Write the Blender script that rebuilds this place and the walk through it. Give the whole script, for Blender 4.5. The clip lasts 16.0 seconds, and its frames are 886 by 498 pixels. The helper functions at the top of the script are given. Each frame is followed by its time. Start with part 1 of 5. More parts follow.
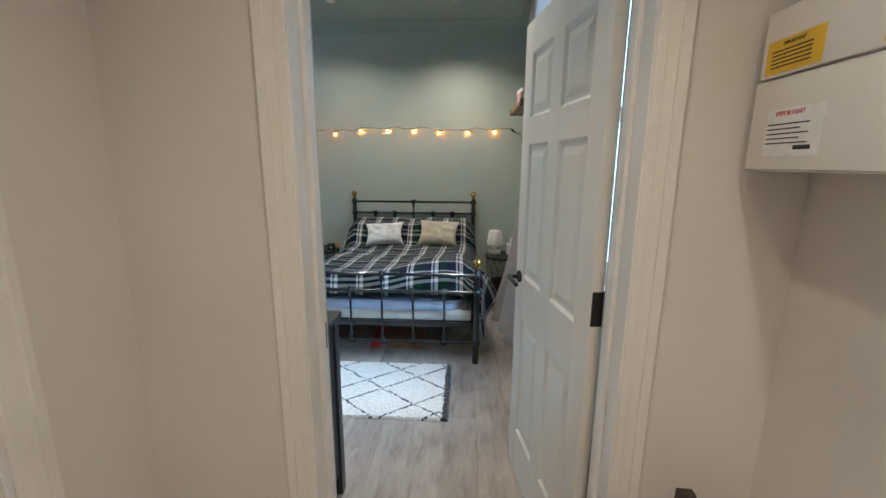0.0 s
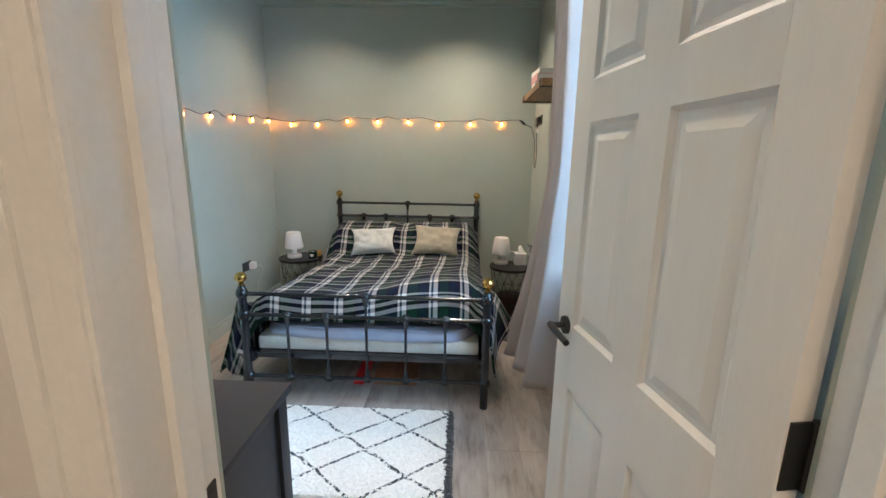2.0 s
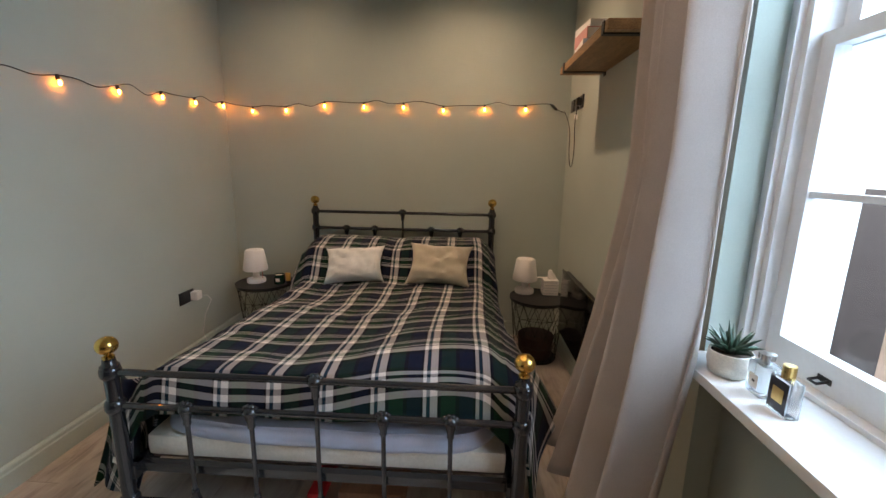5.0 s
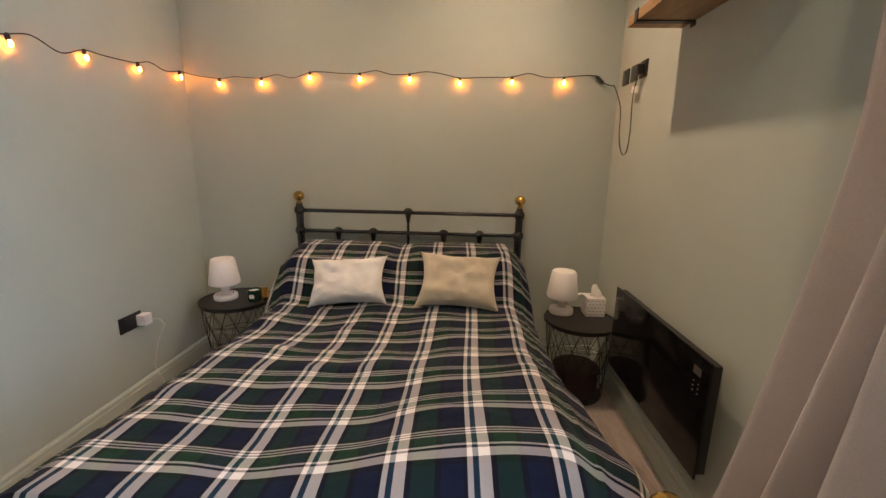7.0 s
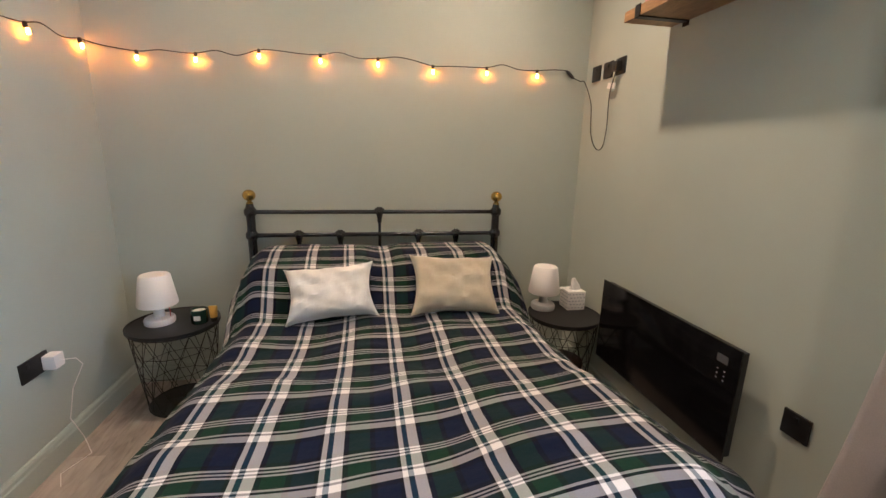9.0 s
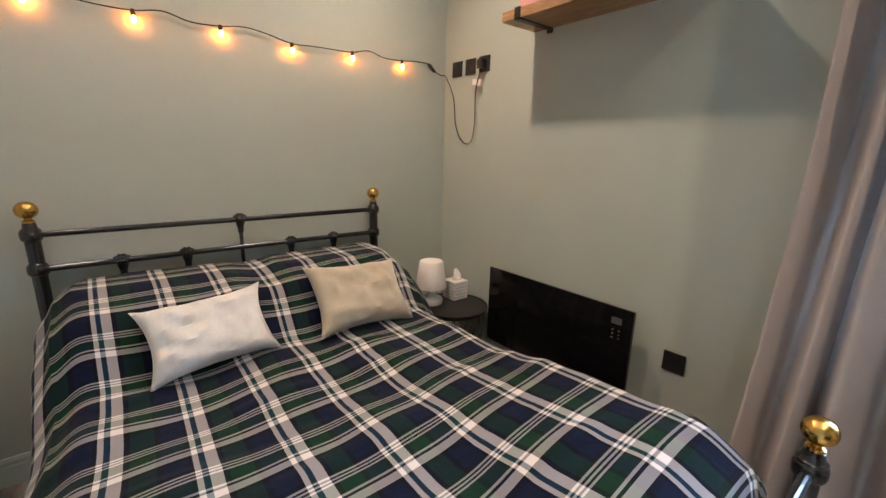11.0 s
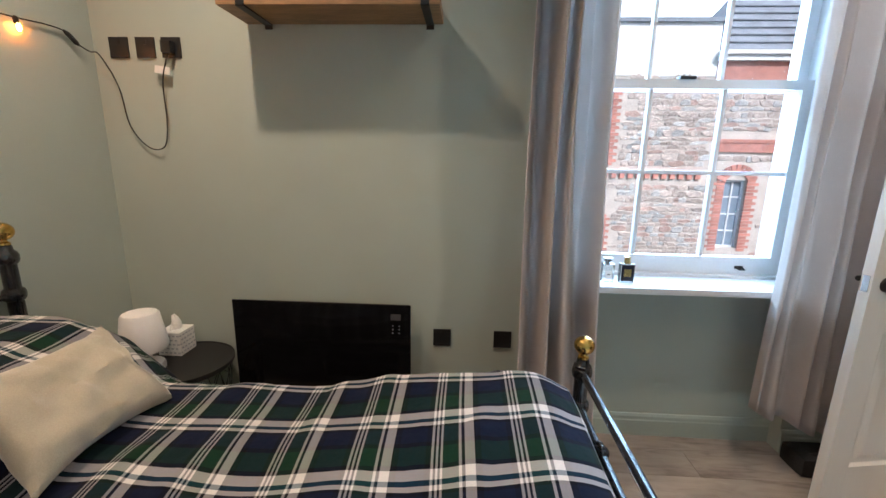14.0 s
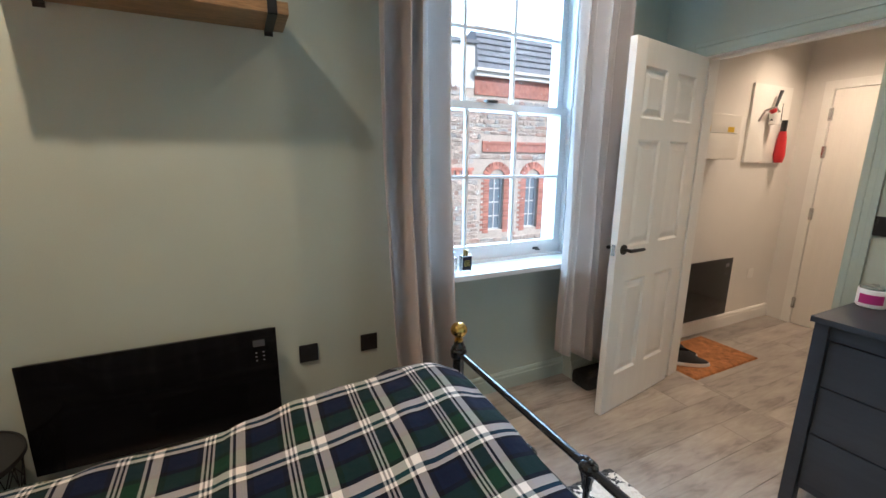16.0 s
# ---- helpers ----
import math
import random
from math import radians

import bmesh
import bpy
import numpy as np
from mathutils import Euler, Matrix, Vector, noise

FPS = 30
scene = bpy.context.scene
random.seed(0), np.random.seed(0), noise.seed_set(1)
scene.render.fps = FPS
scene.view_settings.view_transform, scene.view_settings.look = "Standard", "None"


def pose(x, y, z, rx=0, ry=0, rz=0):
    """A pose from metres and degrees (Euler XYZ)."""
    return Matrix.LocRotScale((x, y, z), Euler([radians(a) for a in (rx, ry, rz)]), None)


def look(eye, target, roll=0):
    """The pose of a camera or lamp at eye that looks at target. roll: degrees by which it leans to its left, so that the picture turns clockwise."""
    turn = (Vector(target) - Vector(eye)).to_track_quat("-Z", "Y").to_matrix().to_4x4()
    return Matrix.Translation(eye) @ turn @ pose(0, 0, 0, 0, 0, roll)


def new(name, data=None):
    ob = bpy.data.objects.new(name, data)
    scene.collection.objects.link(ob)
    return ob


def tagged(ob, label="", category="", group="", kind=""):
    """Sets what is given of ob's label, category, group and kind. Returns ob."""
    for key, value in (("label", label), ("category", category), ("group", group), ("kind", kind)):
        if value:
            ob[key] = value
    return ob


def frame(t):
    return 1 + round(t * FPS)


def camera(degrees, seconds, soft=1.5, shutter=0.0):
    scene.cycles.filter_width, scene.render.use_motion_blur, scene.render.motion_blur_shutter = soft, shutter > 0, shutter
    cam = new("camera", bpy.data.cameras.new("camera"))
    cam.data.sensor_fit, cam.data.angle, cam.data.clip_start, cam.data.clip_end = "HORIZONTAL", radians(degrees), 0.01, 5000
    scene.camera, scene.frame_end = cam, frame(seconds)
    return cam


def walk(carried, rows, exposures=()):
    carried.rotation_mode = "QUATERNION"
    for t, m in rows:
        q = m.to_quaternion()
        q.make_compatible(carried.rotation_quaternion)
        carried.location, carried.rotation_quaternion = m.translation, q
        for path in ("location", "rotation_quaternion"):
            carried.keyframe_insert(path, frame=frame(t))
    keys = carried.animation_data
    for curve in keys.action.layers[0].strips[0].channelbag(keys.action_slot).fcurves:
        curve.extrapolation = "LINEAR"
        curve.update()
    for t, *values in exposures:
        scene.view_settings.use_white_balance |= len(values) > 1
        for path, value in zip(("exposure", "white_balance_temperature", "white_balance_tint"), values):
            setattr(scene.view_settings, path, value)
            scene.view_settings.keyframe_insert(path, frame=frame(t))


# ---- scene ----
cam = camera(94.5, 16.0)
PATH = [
    (0, (2.324, 5.336, 1.493), (2.219, 7.29, 1.084), 0.4),
    (0.5, (2.331, 5.477, 1.496), (2.249, 7.432, 1.085), 0.3),
    (1, (2.328, 5.63, 1.491), (2.251, 7.586, 1.08), 0.7),
    (1.5, (2.278, 5.793, 1.477), (2.206, 7.748, 1.062), 0.9),
    (2, (2.249, 5.976, 1.464), (2.171, 7.931, 1.051), 0.9),
    (2.5, (2.247, 6.212, 1.425), (2.156, 8.168, 1.018), 0.8),
    (3, (2.245, 6.406, 1.424), (2.139, 8.363, 1.022), 0.9),
    (5.5, (2.182, 7.128, 1.424), (2.073, 9.084, 1.022), 1.0),
    (6, (2.107, 7.284, 1.399), (1.998, 9.243, 1.01), 1.1),
    (6.5, (2.06, 7.414, 1.377), (1.961, 9.372, 0.983), 1.2),
    (7, (2.044, 7.619, 1.385), (1.96, 9.57, 0.954), 1.1),
    (7.5, (1.994, 7.723, 1.373), (1.959, 9.674, 0.932), 1.2),
    (8, (1.886, 7.746, 1.376), (1.94, 9.694, 0.927), 1.2),
    (10.5, (1.309, 8.037, 1.377), (2.311, 9.707, 0.923), 1.4),
    (11, (1.26, 8.135, 1.375), (2.466, 9.662, 0.912), 1.3),
    (11.5, (1.187, 8.234, 1.387), (2.577, 9.601, 0.941), 1.5),
    (12, (1.119, 8.325, 1.379), (2.695, 9.473, 0.935), 1.6),
    (12.5, (1.141, 8.39, 1.347), (2.871, 9.293, 0.909), 1.5),
    (13, (1.188, 8.462, 1.345), (3.031, 9.108, 0.913), 1.3),
    (13.5, (1.151, 8.55, 1.379), (3.066, 8.931, 0.947), 1.1),
    (14, (1.094, 8.658, 1.4), (3.046, 8.758, 0.976), 1.0),
    (14.5, (1.102, 8.746, 1.393), (3.051, 8.586, 0.973), 0.8),
    (15, (1.114, 8.843, 1.409), (3.021, 8.423, 0.978), 0.7),
    (15.5, (1.087, 8.929, 1.436), (2.929, 8.275, 1.012), 0.6),
    (16, (1.059, 8.974, 1.459), (2.815, 8.117, 1.034), 0.5),
]
walk(cam, [(t, look(eye, target, roll)) for t, eye, target, roll in PATH],
     exposures=[(0, 0.54, 5200, 10), (1, 0.62, 5250, 11), (2, 0.68, 5600, 14), (2.5, 0.66, 5750, 17), (3.2, 0.46, 6200, 21), (5.5, 0.0, 7300, 28), (6.5, 0.3, 7600, 31), (7.5, 0.6, 6450, 24), (8, 0.67, 6350, 24), (10.5, 0.77, 6150, 25), (13.5, 0.64, 5950, 21), (16, 0.56, 5950, 17)])

# ---------------------------------------------------------------- light
world = bpy.data.worlds.new("sky")
scene.world = world
world.use_nodes = True
wn = world.node_tree.nodes
sky = wn.new("ShaderNodeTexSky")
sky.sky_type = "NISHITA"
sky.sun_disc = False
sky.sun_elevation = radians(39)
sky.sun_rotation = radians(200)
sky.air_density, sky.dust_density, sky.ozone_density = 1.0, 3.0, 0.5
wn["Background"].inputs["Strength"].default_value = 0.15
world.node_tree.links.new(sky.outputs["Color"], wn["Background"].inputs["Color"])


def lamp(name, kind, m, energy, colour, angle=None, size=None, spot_size=None, soft=0.03):
    data = bpy.data.lights.new(name, kind)
    data.energy, data.color = energy, colour
    if angle:
        data.angle = angle
    if size:
        data.shape, data.size, data.size_y = "RECTANGLE", size[0], size[1]
    if spot_size:
        data.spot_size, data.spot_blend, data.shadow_soft_size = spot_size, 1.0, soft
    ob = new(name, data)
    ob.matrix_world = m
    return ob


SUN = lamp("sun", "SUN", look((0, 0, 9), (10, 5, 0)), 3.2, (1.0, 0.96, 0.9), angle=radians(12))
WINDOW_GLOW = lamp("window_daylight", "AREA", look((4.05, 7.55, 2.05), (0.6, 8.6, 0.4)), 180, (0.47, 0.77, 1.0), size=(1.9, 2.3))
# Added lamp over the street: sky stand-in for the bright west wall patch.
PATCH_LAMP = lamp("skylight_over_roofs", "AREA", look((8.6, 8.10, 4.1), (0.25, 7.9, 0.9)), 600, (0.55, 0.85, 1.0), size=(0.5, 0.7))
WARM = (1.0, 0.775, 0.51)
SPOT_W, HALL_W = 50, 24
# The pair at y 7.6 is added and unseen; it brightens the door end.
ROOM_AND_ADDED_SPOTS = [(0.97, 9.68), (2.2, 9.65), (0.97, 7.6), (2.2, 7.6)]
for sx, sy in ROOM_AND_ADDED_SPOTS:
    lamp("spot_light", "SPOT", pose(sx, sy, 3.015), SPOT_W * ((0.45 if sx < 1.5 else 1.15) if sy < 9 else 0.75 if sx < 1.5 else 1.5), WARM, spot_size=radians(130), soft=0.035)
HALL_SPOTS = [(1.95, 5.0), (2.65, 5.0), (2.3, 5.75)]
for (sx, sy), share in zip(HALL_SPOTS, (0.25, 1.9, 0.75)):
    lamp("spot_light", "SPOT", pose(sx, sy, 2.53), HALL_W * share, WARM, spot_size=radians(138), soft=0.04)


# ---------------------------------------------------------------- materials
def mat(name, colour, rough=0.6, metal=0.0, var=0.08, scale=6.0, grain=0.06, grain_scale=90.0, bump=0.15, bump_dist=0.002, stretch=(1, 1, 1), coat=0.0, trans=0.0, random_value=0.0, spec=0.5, sheen=0.0):
    m = bpy.data.materials.new(name)
    m.use_nodes = True
    nt = m.node_tree
    bsdf = nt.nodes["Principled BSDF"]
    bsdf.inputs["Roughness"].default_value = rough
    bsdf.inputs["Metallic"].default_value = metal
    bsdf.inputs["Coat Weight"].default_value = coat
    bsdf.inputs["Transmission Weight"].default_value = trans
    bsdf.inputs["Specular IOR Level"].default_value = spec
    bsdf.inputs["Sheen Weight"].default_value = sheen
    tc = nt.nodes.new("ShaderNodeTexCoord")
    mp = nt.nodes.new("ShaderNodeMapping")
    mp.inputs["Scale"].default_value = stretch
    nt.links.new(tc.outputs["Object"], mp.inputs["Vector"])
    n1 = nt.nodes.new("ShaderNodeTexNoise")
    n1.inputs["Scale"].default_value = scale
    n1.inputs["Detail"].default_value = 4
    n2 = nt.nodes.new("ShaderNodeTexNoise")
    n2.inputs["Scale"].default_value = grain_scale
    n2.inputs["Detail"].default_value = 3
    for n in (n1, n2):
        nt.links.new(mp.outputs["Vector"], n.inputs["Vector"])
    hsv = nt.nodes.new("ShaderNodeHueSaturation")
    hsv.inputs["Color"].default_value = (*colour, 1)
    last = None
    for n, amount in ((n1, var), (n2, grain)):
        r = nt.nodes.new("ShaderNodeMapRange")
        r.inputs["From Min"].default_value, r.inputs["From Max"].default_value = 0.3, 0.7
        r.inputs["To Min"].default_value, r.inputs["To Max"].default_value = 1 - amount, 1 + amount
        nt.links.new(n.outputs["Fac"], r.inputs["Value"])
        if last is None:
            last = r.outputs["Result"]
        else:
            mul = nt.nodes.new("ShaderNodeMath")
            mul.operation = "MULTIPLY"
            nt.links.new(last, mul.inputs[0])
            nt.links.new(r.outputs["Result"], mul.inputs[1])
            last = mul.outputs[0]
    if random_value:
        info = nt.nodes.new("ShaderNodeObjectInfo")
        r = nt.nodes.new("ShaderNodeMapRange")
        r.inputs["To Min"].default_value, r.inputs["To Max"].default_value = 1 - random_value, 1 + random_value
        nt.links.new(info.outputs["Random"], r.inputs["Value"])
        mul = nt.nodes.new("ShaderNodeMath")
        mul.operation = "MULTIPLY"
        nt.links.new(last, mul.inputs[0])
        nt.links.new(r.outputs["Result"], mul.inputs[1])
        last = mul.outputs[0]
    nt.links.new(last, hsv.inputs["Value"])
    nt.links.new(hsv.outputs["Color"], bsdf.inputs["Base Color"])
    if bump:
        b = nt.nodes.new("ShaderNodeBump")
        b.inputs["Strength"].default_value, b.inputs["Distance"].default_value = bump, bump_dist
        nt.links.new(n2.outputs["Fac"], b.inputs["Height"])
        nt.links.new(b.outputs["Normal"], bsdf.inputs["Normal"])
    return m


def emitter(name, colour, strength):
    m = bpy.data.materials.new(name)
    m.use_nodes = True
    bsdf = m.node_tree.nodes["Principled BSDF"]
    bsdf.inputs["Base Color"].default_value = (*colour, 1)
    bsdf.inputs["Emission Color"].default_value = (*colour, 1)
    bsdf.inputs["Emission Strength"].default_value = strength
    return m


def ramp_node(nt, stops, source):
    r = nt.nodes.new("ShaderNodeValToRGB")
    r.color_ramp.interpolation = "CONSTANT"
    e = r.color_ramp.elements
    while len(e) < len(stops):
        e.new(0.5)
    for k, (p, c) in enumerate(stops):
        e[k].position, e[k].color = p, (*c, 1)
    nt.links.new(source, r.inputs["Fac"])
    return r.outputs["Color"]


def node_math(nt, op, a, b=None, c=None):
    n = nt.nodes.new("ShaderNodeMath")
    n.operation = op
    for k, v in enumerate((a, b, c)):
        if v is None:
            continue
        if isinstance(v, (int, float)):
            n.inputs[k].default_value = v
        else:
            nt.links.new(v, n.inputs[k])
    return n.outputs[0]


PLAID = 0.192


def plaid():
    """Woven tartan: warp and weft stripes averaged, over the cloth's own coordinates in metres."""
    m = bpy.data.materials.new("plaid_cotton")
    m.use_nodes = True
    nt = m.node_tree
    bsdf = nt.nodes["Principled BSDF"]
    bsdf.inputs["Roughness"].default_value = 0.9
    bsdf.inputs["Sheen Weight"].default_value = 0.03
    bsdf.inputs["Specular IOR Level"].default_value = 0.1
    uv = nt.nodes.new("ShaderNodeUVMap")
    sep = nt.nodes.new("ShaderNodeSeparateXYZ")
    nt.links.new(uv.outputs["UV"], sep.inputs[0])
    fu = node_math(nt, "FRACT", node_math(nt, "DIVIDE", sep.outputs["X"], PLAID))
    fv = node_math(nt, "FRACT", node_math(nt, "DIVIDE", sep.outputs["Y"], 0.204))
    white, navy, green, teal, black = (0.75, 0.72, 0.70), (0.031, 0.044, 0.088), (0.036, 0.095, 0.064), (0.036, 0.11, 0.155), (0.032, 0.032, 0.045)
    warp = ramp_node(nt, [(0, white), (0.065, teal), (0.135, white), (0.275, black), (0.34, green), (0.62, black), (0.69, navy), (0.95, black)], fu)
    weft = ramp_node(nt, [(0, white), (0.028, black), (0.055, white), (0.083, black), (0.11, white), (0.138, green), (0.33, white), (0.365, black), (0.405, white), (0.52, black), (0.6, navy), (0.93, black)], fv)
    mix = nt.nodes.new("ShaderNodeMix")
    mix.data_type = "RGBA"
    mix.inputs["Factor"].default_value = 0.46
    nt.links.new(warp, mix.inputs["A"])
    nt.links.new(weft, mix.inputs["B"])
    noise_tex = nt.nodes.new("ShaderNodeTexNoise")
    noise_tex.inputs["Scale"].default_value = 700
    nt.links.new(uv.outputs["UV"], noise_tex.inputs["Vector"])
    hsv = nt.nodes.new("ShaderNodeHueSaturation")
    rr = nt.nodes.new("ShaderNodeMapRange")
    rr.inputs["To Min"].default_value, rr.inputs["To Max"].default_value = 0.7, 1.3
    nt.links.new(noise_tex.outputs["Fac"], rr.inputs["Value"])
    nt.links.new(rr.outputs["Result"], hsv.inputs["Value"])
    dye = nt.nodes.new("ShaderNodeGamma")
    dye.inputs["Gamma"].default_value = 1.55
    nt.links.new(mix.outputs["Result"], dye.inputs["Color"])
    nt.links.new(dye.outputs["Color"], hsv.inputs["Color"])
    nt.links.new(hsv.outputs["Color"], bsdf.inputs["Base Color"])
    tc = nt.nodes.new("ShaderNodeTexCoord")
    wrinkle = nt.nodes.new("ShaderNodeTexNoise")
    wrinkle.inputs["Scale"].default_value, wrinkle.inputs["Detail"].default_value = 14, 5
    nt.links.new(tc.outputs["Object"], wrinkle.inputs["Vector"])
    b = nt.nodes.new("ShaderNodeBump")
    b.inputs["Strength"].default_value, b.inputs["Distance"].default_value = 0.5, 0.012
    nt.links.new(wrinkle.outputs["Fac"], b.inputs["Height"])
    nt.links.new(b.outputs["Normal"], bsdf.inputs["Normal"])
    return m


def rug_pile():
    """Off-white pile with broken dark diamond lines and a dark binding at both ends."""
    m = bpy.data.materials.new("rug_pile")
    m.use_nodes = True
    nt = m.node_tree
    bsdf = nt.nodes["Principled BSDF"]
    bsdf.inputs["Roughness"].default_value = 0.95
    bsdf.inputs["Sheen Weight"].default_value = 0.3
    tc = nt.nodes.new("ShaderNodeTexCoord")
    wob = nt.nodes.new("ShaderNodeTexNoise")
    wob.inputs["Scale"].default_value = 9
    nt.links.new(tc.outputs["Object"], wob.inputs["Vector"])
    tuft = nt.nodes.new("ShaderNodeTexNoise")
    tuft.inputs["Scale"].default_value = 75
    nt.links.new(tc.outputs["Object"], tuft.inputs["Vector"])
    sep = nt.nodes.new("ShaderNodeSeparateXYZ")
    nt.links.new(tc.outputs["Object"], sep.inputs[0])
    shift = node_math(nt, "MULTIPLY", node_math(nt, "SUBTRACT", wob.outputs["Fac"], 0.5), 0.10)
    a = node_math(nt, "ADD", node_math(nt, "DIVIDE", sep.outputs["X"], 0.36), shift)
    b = node_math(nt, "ADD", node_math(nt, "DIVIDE", sep.outputs["Y"], 0.27), shift)

    def line(s):
        f = node_math(nt, "FRACT", node_math(nt, "ADD", s, 100.25))
        return node_math(nt, "ABSOLUTE", node_math(nt, "SUBTRACT", f, 0.5))

    paired = node_math(nt, "MULTIPLY", node_math(nt, "SUBTRACT", a, b), 0.5)
    pair = node_math(nt, "MINIMUM", line(paired), line(node_math(nt, "ADD", paired, 0.36)))
    near = node_math(nt, "MINIMUM", node_math(nt, "MULTIPLY", line(node_math(nt, "MULTIPLY", node_math(nt, "ADD", a, b), 0.85)), 0.6), pair)
    on = node_math(nt, "LESS_THAN", near, 0.019)
    broken = node_math(nt, "GREATER_THAN", tuft.outputs["Fac"], 0.475)
    edge = node_math(nt, "GREATER_THAN", node_math(nt, "ABSOLUTE", sep.outputs["X"]), 0.566)
    edge2 = node_math(nt, "GREATER_THAN", node_math(nt, "ADD", node_math(nt, "ABSOLUTE", sep.outputs["X"]), node_math(nt, "MULTIPLY", tuft.outputs["Fac"], 0.05)), 0.578)
    dark = node_math(nt, "MAXIMUM", node_math(nt, "MULTIPLY", on, broken), node_math(nt, "MAXIMUM", node_math(nt, "MULTIPLY", edge, broken), edge2))
    mix = nt.nodes.new("ShaderNodeMix")
    mix.data_type = "RGBA"
    nt.links.new(dark, mix.inputs["Factor"])
    cream = nt.nodes.new("ShaderNodeHueSaturation")
    cream.inputs["Color"].default_value = (0.80, 0.76, 0.70, 1)
    nt.links.new(node_math(nt, "ADD", node_math(nt, "MULTIPLY", tuft.outputs["Fac"], 0.5), 0.75), cream.inputs["Value"])
    nt.links.new(cream.outputs["Color"], mix.inputs["A"])
    mix.inputs["B"].default_value = (0.025, 0.027, 0.03, 1)
    nt.links.new(mix.outputs["Result"], bsdf.inputs["Base Color"])
    bump = nt.nodes.new("ShaderNodeBump")
    bump.inputs["Strength"].default_value, bump.inputs["Distance"].default_value = 0.9, 0.012
    nt.links.new(tuft.outputs["Fac"], bump.inputs["Height"])
    nt.links.new(bump.outputs["Normal"], bsdf.inputs["Normal"])
    return m


def plank_vinyl():
    """Grey-brown oak planks: long grain, darker knots, each plank a little different."""
    m = bpy.data.materials.new("oak_plank")
    m.use_nodes = True
    nt = m.node_tree
    bsdf = nt.nodes["Principled BSDF"]
    tc = nt.nodes.new("ShaderNodeTexCoord")
    info = nt.nodes.new("ShaderNodeObjectInfo")
    off = nt.nodes.new("ShaderNodeVectorMath")
    off.operation = "MULTIPLY_ADD"
    nt.links.new(info.outputs["Random"], off.inputs[0])
    off.inputs[1].default_value = (37, 53, 11)
    nt.links.new(tc.outputs["Object"], off.inputs[2])
    mp = nt.nodes.new("ShaderNodeMapping")
    mp.inputs["Scale"].default_value = (6, 1.0, 1)
    nt.links.new(off.outputs[0], mp.inputs["Vector"])
    grain = nt.nodes.new("ShaderNodeTexNoise")
    grain.inputs["Scale"].default_value, grain.inputs["Detail"].default_value, grain.inputs["Distortion"].default_value = 5, 8, 1.2
    nt.links.new(mp.outputs["Vector"], grain.inputs["Vector"])
    mp2 = nt.nodes.new("ShaderNodeMapping")
    mp2.inputs["Scale"].default_value = (2.6, 1.0, 1)
    nt.links.new(off.outputs[0], mp2.inputs["Vector"])
    knots = nt.nodes.new("ShaderNodeTexNoise")
    knots.inputs["Scale"].default_value, knots.inputs["Detail"].default_value = 3.2, 5
    nt.links.new(mp2.outputs["Vector"], knots.inputs["Vector"])
    r = nt.nodes.new("ShaderNodeValToRGB")
    e = r.color_ramp.elements
    e[0].position, e[0].color = 0.30, (0.15, 0.125, 0.108, 1)
    e[1].position, e[1].color = 0.70, (0.45, 0.40, 0.355, 1)
    mid = e.new(0.48)
    mid.color = (0.33, 0.285, 0.25, 1)
    both = node_math(nt, "ADD", node_math(nt, "MULTIPLY", grain.outputs["Fac"], 0.4), node_math(nt, "MULTIPLY", knots.outputs["Fac"], 0.6))
    nt.links.new(both, r.inputs["Fac"])
    hsv = nt.nodes.new("ShaderNodeHueSaturation")
    nt.links.new(r.outputs["Color"], hsv.inputs["Color"])
    nt.links.new(node_math(nt, "ADD", node_math(nt, "MULTIPLY", info.outputs["Random"], 0.36), 0.82), hsv.inputs["Value"])
    nt.links.new(hsv.outputs["Color"], bsdf.inputs["Base Color"])
    nt.links.new(node_math(nt, "ADD", node_math(nt, "MULTIPLY", grain.outputs["Fac"], 0.25), 0.32), bsdf.inputs["Roughness"])
    b = nt.nodes.new("ShaderNodeBump")
    b.inputs["Strength"].default_value, b.inputs["Distance"].default_value = 0.25, 0.001
    nt.links.new(grain.outputs["Fac"], b.inputs["Height"])
    nt.links.new(b.outputs["Normal"], bsdf.inputs["Normal"])
    return m


def glass():
    m = bpy.data.materials.new("window_glass")
    m.use_nodes = True
    nt = m.node_tree
    nt.nodes.remove(nt.nodes["Principled BSDF"])
    clear, gloss, weight, mix = (nt.nodes.new("ShaderNode" + k) for k in ("BsdfTransparent", "BsdfGlossy", "LayerWeight", "MixShader"))
    gloss.inputs["Roughness"].default_value = 0.02
    clear.inputs["Color"].default_value = (0.95, 0.98, 0.98, 1)
    sheen_by_angle = node_math(nt, "ADD", node_math(nt, "MULTIPLY", node_math(nt, "POWER", weight.outputs["Facing"], 5.0), 0.5), 0.025)
    nt.links.new(sheen_by_angle, mix.inputs[0])
    nt.links.new(clear.outputs[0], mix.inputs[1])
    nt.links.new(gloss.outputs[0], mix.inputs[2])
    nt.links.new(mix.outputs[0], nt.nodes["Material Output"].inputs["Surface"])
    return m


